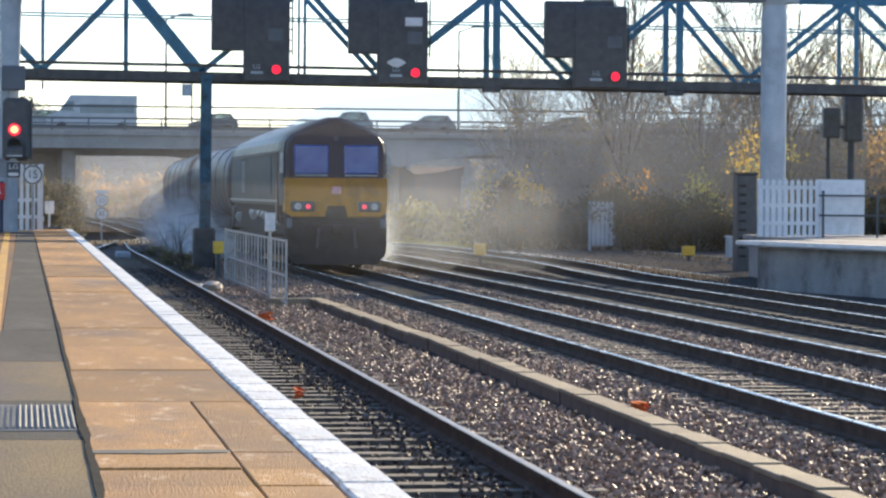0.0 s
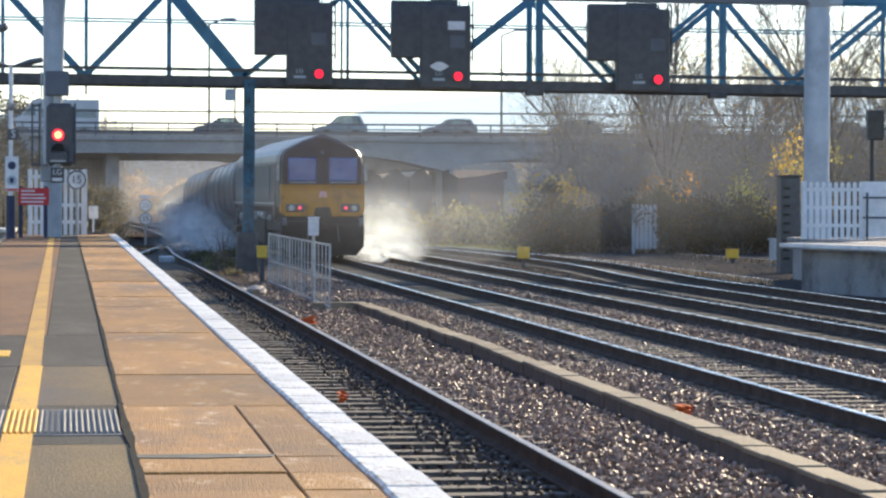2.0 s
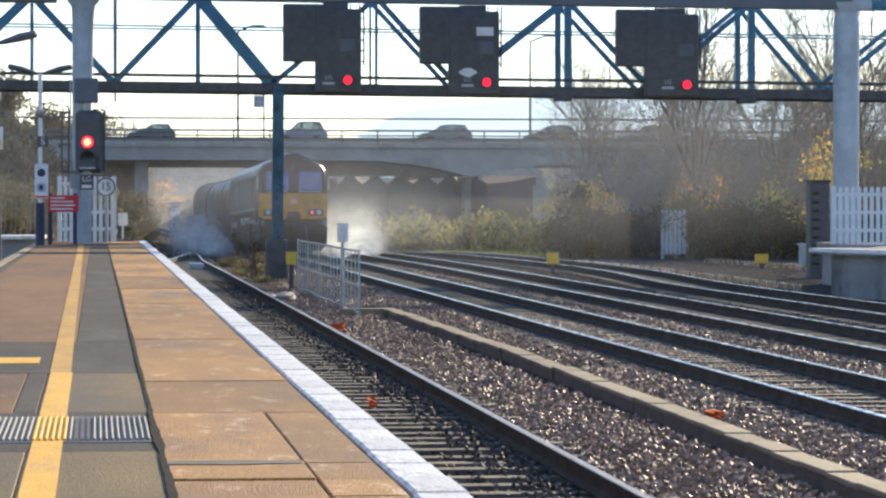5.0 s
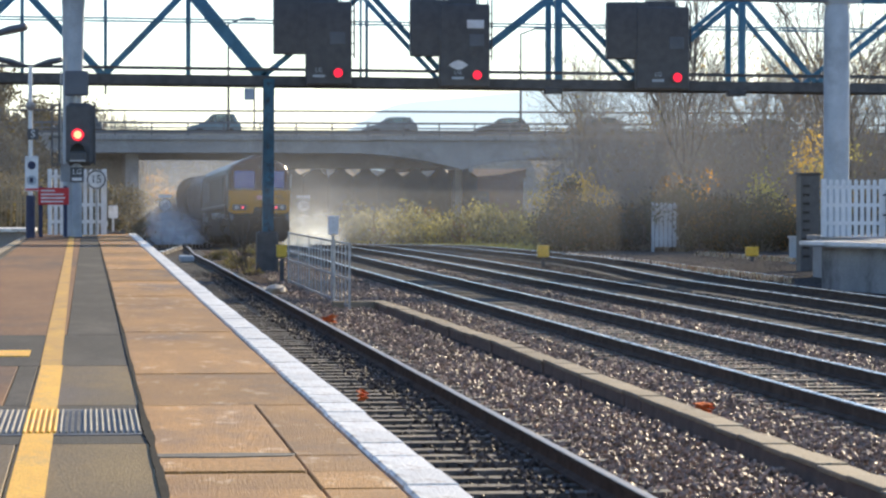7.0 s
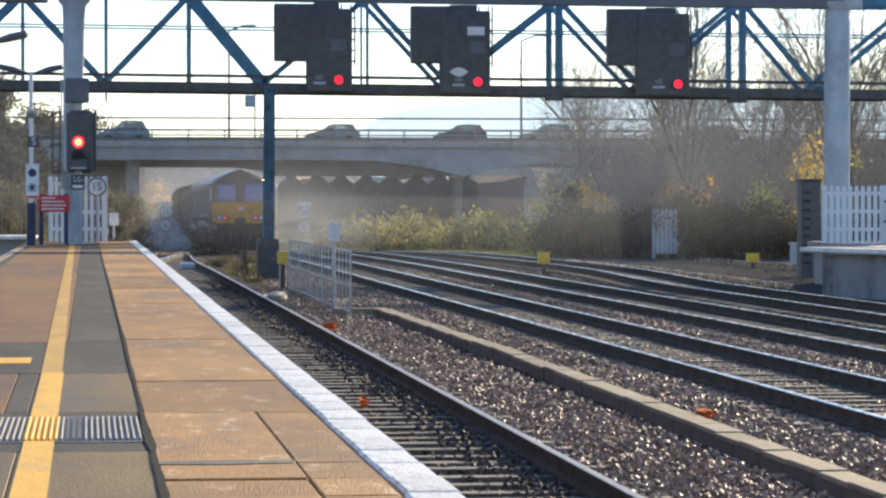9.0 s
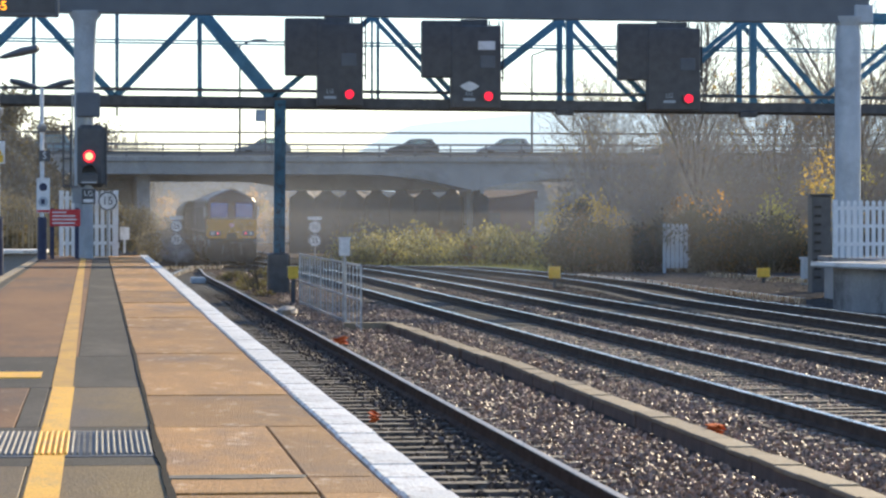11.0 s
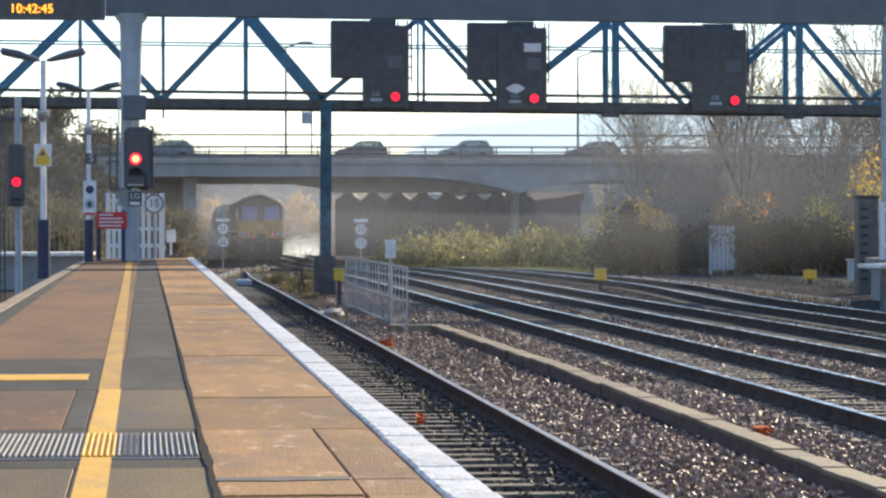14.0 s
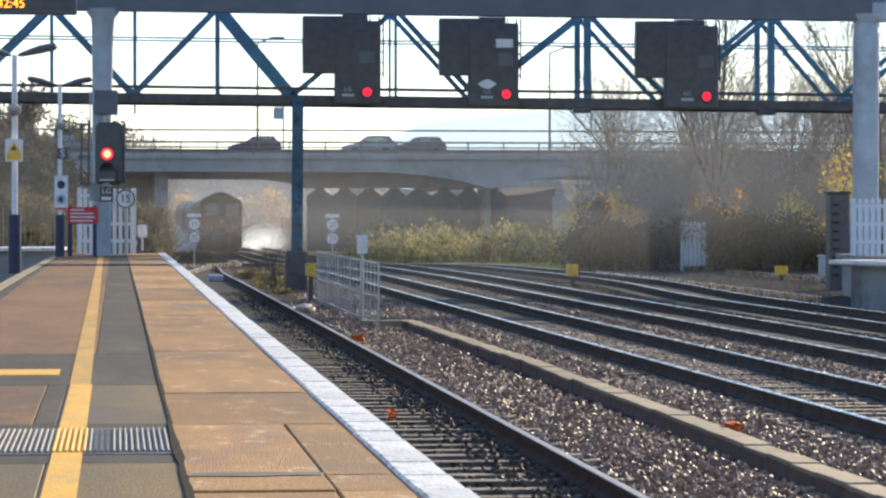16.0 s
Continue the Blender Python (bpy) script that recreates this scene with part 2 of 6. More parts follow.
    def data(self, name, mat, smooth=False):
        me = bpy.data.meshes.new(name)
        me.from_pydata(self.v, [], self.f)
        me.validate()
        bm = bmesh.new()
        bm.from_mesh(me)
        if len(bm.faces) < 60000:
            bmesh.ops.recalc_face_normals(bm, faces=bm.faces)
        bm.to_mesh(me)
        bm.free()
        me.materials.append(mat)
        if smooth:
            me.polygons.foreach_set("use_smooth", [True] * len(me.polygons))
            me.set_sharp_from_angle(angle=radians(40))
        return me


def part(name, mesh, mat, parent=None, label="", smooth=False):
    ob = new(name, mesh.data(name, mat, smooth) if isinstance(mesh, Mesh) else mesh)
    ob.parent = parent
    if label:
        ob["label"] = label
    return ob


def thing(name, label, category, at=None, group="", kind=""):
    ob = new(name)
    if at is not None:
        ob.matrix_basis = at
    return tagged(ob, label, category, group, kind)


def solid(name, mesh, mat, label, category="", kind="", group="", smooth=False, at=None):
    ob = part(name, mesh, mat, None, "", smooth)
    if at is not None:
        ob.matrix_basis = at
    return tagged(ob, label, category, group, kind)


def writing(name, text, size, mat, parent, m, depth=0.004, align="CENTER"):
    """Raised letters in the built-in font; m: the pose of their plane in the parent's space."""
    cu = bpy.data.curves.new(name, "FONT")
    cu.body, cu.size, cu.extrude, cu.align_x, cu.align_y, cu.resolution_u = text, size, depth, align, "CENTER", 3
    tmp = new(name, cu)
    bpy.context.view_layer.update()
    me = bpy.data.meshes.new_from_object(tmp.evaluated_get(bpy.context.evaluated_depsgraph_get()))
    bpy.data.objects.remove(tmp)
    me.materials.clear()
    me.materials.append(mat)
    ob = new(name, me)
    ob.parent = parent
    ob.matrix_basis = m
    return ob


FACING = lambda x, y, z: pose(x, y, z, 90, 0, 0)  # text plane that faces the viewer, looking along +y


def smooth_step(a):
    a = min(max(a, 0.0), 1.0)
    return a * a * (3 - 2 * a)


def level(y):
    """Height of the rail tops: the line dips a little towards the bridge."""
    return -0.5 * smooth_step((y - 118) / 48)


def spline(points, y):
    for (y0, x0), (y1, x1) in zip(points, points[1:]):
        if y <= y1 or (y1, x1) == points[-1]:
            s = (y - y0) / (y1 - y0)
            return x0 + (x1 - x0) * (smooth_step(s) if 0 <= s <= 1 else s)


# track centre lines: pairs of (y, x)
LINE_1 = ((-10, 1.55), (88, 1.55), (105, 1.5), (122, 1.75))
LINE_2 = ((-10, 6.62), (100, 6.6), (135, 6.06), (172, 5.45), (210, 5.42), (320, 4.0))
LINE_3 = ((-10, 9.88), (95, 9.85), (130, 9.3), (190, 8.0), (320, 5.6))
LINE_4 = ((-10, 13.0), (72, 13.25), (95, 14.2), (150, 12.2), (195, 9.5), (320, 8.0))

# ---- ground ----
def ground():
    xs = [-2500, -300, -60, -20, -6, -3.2, -0.05, 0.3, 4, 8, 12, 16, 22, 30, 45, 80, 400, 2500]
    ys = [-60, -10, 0, 10, 20, 30, 40, 50, 60, 70, 80, 90, 100, 110, 118, 126, 134, 142, 150, 158, 166, 180, 200, 230, 260, 300, 400, 700, 1500, 4000]
    g = Mesh()
    vs = [(x, y, -0.21 + level(y)) for y in ys for x in xs]
    n = len(xs)
    g.add(vs, [(j * n + i, j * n + i + 1, (j + 1) * n + i + 1, (j + 1) * n + i) for j in range(len(ys) - 1) for i in range(n - 1)])
    m = material("ballast_ground", (0.095, 0.08, 0.07), (0.155, 0.13, 0.112), 7, 0.75, 1.0, grain=22, depth=0.05, spec=0.0, c3=(0.055, 0.047, 0.04))
    solid("ground", g, m, "grey-brown stone ballast between and beside the tracks", "ground", "structure")


ground()


def hedge_shade_sheet():
    """Dark ground sheet, painted shade of the scrub, between it and the far line."""
    m = material("painted_hedge_shade", (0.08, 0.074, 0.07), (0.13, 0.12, 0.11), 1.5, 0.9, 0.6, grain=18, depth=0.03, spec=0.0, c3=(0.1, 0.092, 0.075))
    g = Mesh().prism(((14.6, 60), (26, 60), (27, 126), (13.4, 126), (15.1, 95)), -0.4, -0.19, "z")
    solid("hedge_shade_sheet", g, m, "dark ground sheet painted for the hedge's shade beside the far line", "ground", "structure")


hedge_shade_sheet()


# ---- tracks ----
RAIL_PROFILE = ((-0.07, -0.16), (0.07, -0.16), (0.07, -0.145), (0.012, -0.12), (0.01, -0.045), (0.035, -0.036), (0.036, -0.006), (-0.036, -0.006), (-0.035, -0.036), (-0.01, -0.045), (-0.012, -0.12), (-0.07, -0.145))


def track(name, line, y0, y1, near, label, head=M_RAIL_TOP):
    top = thing(name, label, "railway track", kind="structure")
    ys = list(np.arange(y0, y1 + 0.1, 4.0))
    for side in (-0.753, 0.753):
        rings, heads = [], []
        for y in ys:
            x, z = spline(line, y) + side, level(y)
            rings.append([(x + a, y, z + b) for a, b in RAIL_PROFILE])
            heads.append([(x + a, y, z + b) for a, b in ((-0.034, -0.006), (0.034, -0.006), (0.03, 0.0), (-0.03, 0.0))])
        r = part("rail", Mesh().loft(rings), M_RAIL, top, "rusty steel rail")
        part("railhead", Mesh().loft(heads), head, r, "polished running surface")
    one = Mesh()
    one.prism(((-0.13, -0.3), (0.13, -0.3), (0.11, -0.162), (-0.11, -0.162)), -1.26, 1.26, "x")
    data = one.data("sleeper", M_SLEEPER)
    rest = Mesh()
    rnd = random.Random(len(name) + int(y0))
    y = y0 + 0.3
    while y < y1:
        x, z = spline(line, y), level(y)
        if near[0] < y < near[1]:
            s = part("sleeper", data, None, top)
            s.matrix_basis = pose(x + rnd.uniform(-0.02, 0.02), y, z + rnd.uniform(-0.008, 0.006), 0, 0, rnd.uniform(-0.6, 0.6))
        elif y < 190:
            rest.box(x - 1.26, x + 1.26, y - 0.12, y + 0.12, z - 0.3, z - 0.165)
        y += 0.66
    if rest.v:
        tagged(part("far_sleepers", rest, M_SLEEPER, top), kind="stuff")
    return top


track("track_1", LINE_1, 14, 122, (18, 88), "near platform line with rusty rails on concrete sleepers", M_RAIL_DULL)
track("track_2", LINE_2, 22, 312, (22, 80), "main line with polished rails curving towards the bridge")
track("track_3", LINE_3, 30, 312, (30, 70), "second main line with polished rails")
track("track_4", LINE_4, 40, 312, (40, 60), "far dull line in front of the opposite platform")


def crossover():
    top = thing("crossover_track", "turnout rails shining between two lines beyond the platform", "railway track", kind="structure")
    for pts in (((20.95, 97), (20.6, 102), (20.1, 110)), ((15.45, 74), (15.45, 84), (15.6, 95), (15.2, 108)), ((1.1, 108), (1.9, 118.5), (2.35, 124)), ((1.2, 133), (3.2, 143.5), (4.4, 151), (5.5, 165)), ((1.28, 136.5), (2.6, 145.5), (4.2, 160), (5.3, 172))):
        r = Mesh()
        for a, b in zip(pts, pts[1:]):
            r.bar((*a, level(a[1]) - 0.07), (*b, level(b[1]) - 0.07), 0.07, 0.14)
        part("rail", r, M_RAIL_TOP, top)


crossover()


def ballast(name, seed, zones, mat, label):
    """Loose stones lying on the ballast bed: zones (x0, x1, y0, y1, stones a square metre)."""
    rnd = random.Random(seed)
    base = [(1, 0, 0), (-1, 0, 0), (0, 1, 0), (0, -1, 0), (0, 0, 1), (0, 0, -1)]
    tri = [(0, 2, 4), (2, 1, 4), (1, 3, 4), (3, 0, 4), (2, 0, 5), (1, 2, 5), (3, 1, 5), (0, 3, 5)]
    verts, faces = [], []
    for x0, x1, y0, y1, dens in zones:
        for _ in range(int((x1 - x0) * (y1 - y0) * dens)):
            x, y = rnd.uniform(x0, x1), rnd.uniform(y0, y1)
            s = rnd.uniform(0.018, 0.037)
            if abs(x - 4.18) < 0.2 and y < 60:
                continue
            heap = 0.07 if 1.7 < x < 2.2 else 0.04 if 2.4 < x < 5.7 or 7.5 < x < 9 else 0.022 if x < 2.3 or 5.9 < x < 7.3 else -0.01
            c = Vector((x, y, -0.19 + heap * rnd.random() + level(y)))
            e = Euler((rnd.uniform(0, 6), rnd.uniform(0, 6), rnd.uniform(0, 6))).to_matrix()
            k = Vector((rnd.uniform(0.6, 1.2), rnd.uniform(0.6, 1.2), rnd.uniform(0.5, 1.0)))
            o = len(verts)
            for p in base:
                q = e @ Vector((p[0] * k[0], p[1] * k[1], p[2] * k[2])) * s
                verts.append((c.x + q.x, c.y + q.y, c.z + q.z))
            faces += [(a + o, b + o, d + o) for a, b, d in tri]
    me = bpy.data.meshes.new(name)
    me.from_pydata(verts, [], faces)
    me.materials.append(mat)
    tagged(new(name, me), label, "ballast", "", "stuff")


M_CLINKER = material("dark_clinker", (0.07, 0.06, 0.054), (0.15, 0.13, 0.115), 20, 0.65, 0.2, grain=100, spec=0.12, per_island=0.6)
ballast("ballast_stones", 5, [(2.36, 5.75, 20, 40, 190), (2.36, 5.75, 40, 75, 90), (3.2, 5.7, 75, 120, 40), (5.95, 7.25, 26, 60, 130), (7.5, 9.0, 33, 60, 130), (7.5, 9.0, 60, 110, 50), (9.25, 10.5, 40, 75, 90)], M_STONE, "loose grey-brown angular ballast stones")
ballast("clinker_stones", 6, [(0.85, 2.2, 16, 45, 50), (0.85, 2.2, 45, 85, 30), (1.75, 2.2, 18, 85, 60), (10.8, 14.5, 45, 95, 30), (13.9, 22, 72, 118, 22), (12.0, 17.5, 95, 150, 14), (11.0, 14.0, 118, 175, 8)], M_CLINKER, "dark oily stones along the lesser lines")


# ---- platform ----
def platform():
    top = thing("platform", "island platform with brown slabs, white edge and yellow line", "platform", kind="structure")
    b = Mesh()
    b.prism(((-3.05, -20), (-0.1, -20), (-0.1, 86.4), (-2.75, 86.4)), -0.25, 0.83, "z")
    part("core", b, M_BRICK, top)
    # edge stones
    stone = Mesh().box(-0.205, 0.0, 0.0, 0.632, -0.09, 0.0, bevel=0.012).data("coping_stone", M_COPING)
    rnd = random.Random(2)
    y = 8.0
    while y < 86:
        s = part("coping_stone", stone, None, top)
        s.matrix_basis = pose(rnd.uniform(-0.004, 0.004), y, 0.917 + rnd.uniform(-0.003, 0.003), 0, 0, rnd.uniform(-0.2, 0.2))
        y += 0.64
    # brown slabs
    joints = [8.4, 10.3, 11.15, 11.85, 12.6, 15.65, 18.4, 21.2, 24.1, 27.0, 29.8, 32.7, 35.6, 38.5, 41.5, 44.5, 47.5, 50.5, 54, 57.5, 61, 64.5, 68, 72, 76, 80, 86.3]
    for j, (a, c) in enumerate(zip(joints, joints[1:])):
        xs = (-1.06, -0.5, -0.215) if c < 16 else (-1.06, -0.215)
        for x0, x1 in zip(xs, xs[1:]):
            part("slab", Mesh().box(x0 + 0.003, x1 - 0.003, a + 0.006, c - 0.006, 0.82, 0.911 + rnd.uniform(-0.004, 0.004), bevel=0.006), M_SLAB, top)
    part("cement_strip", Mesh().prism(((-1.05, 12.48), (-0.8, 12.45), (-0.52, 12.5), (-0.5, 12.62), (-0.75, 12.66), (-1.05, 12.63)), 0.85, 0.9185, "z"), M_SLEEPER, top, "grey cement repair")
    for x0, x1, a, c, mt, nm in ((-1.62, -1.06, 8, 13.3, M_SLAB_GREY, "concrete_slab"), (-2.6, -1.62, 8, 13.3, M_SLAB_GREY, "concrete_slab"),
                                 (-1.62, -1.06, 15.75, 19.4, M_SLAB_GREY, "concrete_slab"), (-1.74, -1.62, 15.75, 19.4, M_TARMAC, "patch"), (-2.6, -1.74, 15.75, 19.4, M_TARMAC_RED, "tarmac_panel"),
                                 (-2.6, -1.06, 13.3, 15.75, M_TARMAC, "tarmac_panel"), (-2.9, -1.06, 19.42, 23.7, M_TARMAC, "tarmac_panel"),
                                 (-1.475, -1.06, 23.72, 86.3, M_TARMAC, "tarmac_panel"), (-2.72, -1.475, 23.72, 86.3, M_TARMAC_RED, "tarmac_panel"), (-2.98, -2.73, 23.72, 86.3, M_TARMAC, "tarmac_panel")):
        part(nm, Mesh().box(x0, x1 - 0.006, a + 0.006, c - 0.006, 0.82, 0.908, bevel=0.003), mt, top)
    part("yellow_line", Mesh().box(-1.606, -1.474, 8, 19.4, 0.9, 0.913), M_YELLOW_LINE, top, "bright yellow safety line")
    far = Mesh()
    far.prism(((-1.612, 19.4), (-1.484, 19.4), (-1.66, 86), (-1.79, 86)), 0.9, 0.913, "z")
    part("yellow_line", far, M_YELLOW_DULL, top, "duller yellow safety line with worn patches")
    part("orange_line", Mesh().box(-2.9, -1.7, 20.55, 21.3, 0.9, 0.914), M_YELLOW_LINE, top)
    g = Mesh()
    x = -2.3
    while x < -1.1:
        w = 0.013
        if -1.63 < x < -1.46:
            pass
        elif not -1.45 < x < -1.36:
            g.box(x, x + w, 13.85, 15.3, 0.9, 0.922, bevel=0.004)
        else:
            for yy in np.arange(13.85, 15.2, 0.12):
                g.box(x, x + w, yy, yy + 0.07, 0.9, 0.922)
        x += 0.0265
    part("grating", g, M_IRON, top, "worn cast-iron drain grating")
    gy = Mesh()
    for k in range(6):
        gy.box(-1.61 + 0.0265 * k, -1.595 + 0.0265 * k, 13.85, 15.3, 0.9, 0.9225, bevel=0.004)
    part("painted_bars", gy, M_YELLOW_LINE, top, "yellow painted bars")
    rr = random.Random(3)
    for y0, y1, step, w in ((8.4, 13.0, 0.1, 0.012), (13.0, 15.8, 0.08, 0.03), (15.8, 30, 0.25, 0.009), (30, 70, 0.7, 0.009)):
        ys, walk_w, walk_e, west, east = list(np.arange(y0, y1 + 0.01, step)), 0.4, 0.5, [], []
        for k, yy in enumerate(ys):
            walk_w = min(max(walk_w + rr.uniform(-0.22, 0.22), 0.1), 1.0)
            walk_e = min(max(walk_e + rr.uniform(-0.3, 0.3), 0.1), 1.5)
            swell = 0.3 + 0.7 * math.sin(math.pi * k / len(ys)) if w > 0.02 else 1.0
            west.append((-1.064 - w * swell * walk_w, yy))
            east.append((-1.056 + w * swell * walk_e, yy))
        part("tar_patch", Mesh().prism(west + east[::-1], 0.85, 0.9165, "z"), M_TAR, top, "ragged black tar joint")
    part("grating_frame", Mesh().box(-2.35, -1.09, 13.75, 15.4, 0.9, 0.912), M_DARKSTEEL, top)
    left = Mesh()
    left.prism(((-3.18, 20), (-3.0, 20), (-2.75, 86.4), (-2.9, 86.4)), 0.7, 0.918, "z")
    part("rear_coping", left, M_CONC, top, "grey stone edge at the rear")


platform()


def opposite_platform():
    top = thing("opposite_platform", "grey platform end with a pale edge and white fence", "platform", kind="structure")
    part("wall", Mesh().prism(((22.3, 40), (44, 40), (44, 82), (17.8, 82), (17.3, 72.0), (15.35, 70.6), (16.8, 64)), -0.25, 0.8, "z"), M_WALL, top)
    part("edge", Mesh().prism(((21.9, 40), (44, 40), (44, 82.3), (17.7, 82.3), (17.1, 72.0), (14.92, 70.9), (16.45, 64)), 0.8, 0.92, "z"), M_WALL, top)
    part("edge_line", Mesh().prism(((21.88, 40), (22.1, 40), (16.65, 64), (15.15, 70.75), (17.2, 71.85), (17.1, 72.02), (14.9, 70.92), (16.43, 64)), 0.84, 0.926, "z"), M_WHITE, top, "pale painted edge")


opposite_platform()


def trough():
    top = thing("cable_trough", "long concrete cable trough lying on the ballast", "cable trough", kind="structure")
    rnd = random.Random(4)
    y = 16.0
    while y < 59.5:
        x = 4.18 + 0.12 * math.sin((y - 22) / 12) + rnd.uniform(-0.01, 0.01)
        s = part("trough_lid", Mesh().box(-0.125, 0.125, 0, 0.985, -0.09, -0.045, bevel=0.008), M_CONC, top)
        # The body is darker than the lid: shade on its side, put into colour.
        part("trough_body", Mesh().box(-0.105, 0.105, 0, 0.99, -0.3, -0.09), M_BRICK, s, "dark trough side with shade put into its colour")
        s.matrix_basis = pose(x, y, rnd.uniform(-0.012, 0.012), 0, 0, rnd.uniform(-0.8, 0.8))
        y += 1.0
    s = part("trough_lid", Mesh().box(-0.8, 0.15, 0, 0.3, -0.25, -0.05, bevel=0.01), M_CONC, top)
    s.matrix_basis = pose(4.1, 59.5, 0)


trough()

# ---- signal gantry ----
GY = 88.0


def gantry():
    top = thing("signal_gantry", "blue painted lattice signal gantry spanning the tracks", "signal gantry")
    z0 = lambda x: 5.29 - 0.0075 * (x + 0.6)
    xl, xr = -6.5, 27.0
    for dy in (0.0, 2.0):
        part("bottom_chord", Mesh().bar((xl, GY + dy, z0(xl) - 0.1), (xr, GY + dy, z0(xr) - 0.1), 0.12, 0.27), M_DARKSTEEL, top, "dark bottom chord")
        part("top_chord", Mesh().bar((xl, GY + dy, 7.84), (xr, GY + dy, 7.62), 0.14, 0.2), M_BLUE, top)
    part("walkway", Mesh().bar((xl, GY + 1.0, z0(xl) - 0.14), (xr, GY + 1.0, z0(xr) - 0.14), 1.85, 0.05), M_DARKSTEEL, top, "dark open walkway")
    for dz in (0.21, 1.49, 1.57):
        part("handrail", Mesh().bar((xl, GY - 0.1, z0(xl) + dz), (xr, GY - 0.1, z0(xr) + dz), 0.04, 0.045 if dz > 1 else 0.09), M_BLUE if dz > 1 else M_DARKSTEEL, top)
    tops = (-3.14, 1.48, 6.46, 11.86, 17.14, 22.3)
    bots = (-5.6, -0.85, 3.55, 8.75, 14.21, 19.3, 25.0)
    zt = lambda x: 7.74 - 0.007 * (x + 0.6)
    for i, x in enumerate(tops):
        for k, xb in enumerate((bots[i], bots[i + 1])):
            w = 0.32 if (i, k) == (1, 1) else 0.15
            part("diagonal", Mesh().bar((x, GY, zt(x)), (xb, GY, z0(xb)), 0.1, w), M_BLUE, top)
            part("diagonal", Mesh().bar((x, GY + 2.0, zt(x)), (xb, GY + 2.0, z0(xb)), 0.08, 0.13), M_BLUE, top)
    for x, w in ((-3.1, 0.1), (-0.81, 0.1), (1.48, 0.13), (6.46, 0.08), (11.88, 0.2), (17.14, 0.19), (22.3, 0.12)):
        part("vertical", Mesh().bar((x, GY + 0.05, z0(x) - (0.35 if w > 0.17 else 0)), (x, GY + 0.05, zt(x)), w, w, (0, 1, 0)), M_BLUE, top)
        if x > 3:
            part("vertical", Mesh().bar((x, GY + 2.0, z0(x)), (x, GY + 2.0, zt(x)), w * 0.8, w * 0.8, (0, 1, 0)), M_BLUE, top)
    for x in (11.7, 16.95):
        part("gusset", Mesh().box(x - 0.22, x + 0.3, GY - 0.1, GY + 0.2, z0(x) - 0.38, z0(x) - 0.2, bevel=0.03), M_DARKSTEEL, top)
    p = Mesh().bar((3.69, GY, 0.9), (3.715, GY, 5.2), 0.31, 0.31, (0, 1, 0))
    part("post", p, M_BLUE_POST, top, "weathered blue steel post")
    part("post_base", Mesh().box(3.37, 3.97, GY - 0.3, GY + 0.3, -0.3, 0.95, bevel=0.05), M_DARKSTEEL, top, "dark concrete foot")
    part("hanger", Mesh().tube((-0.81, GY, 4.75), (-0.81, GY, 5.2), 0.03), M_DARKSTEEL, top)


gantry()


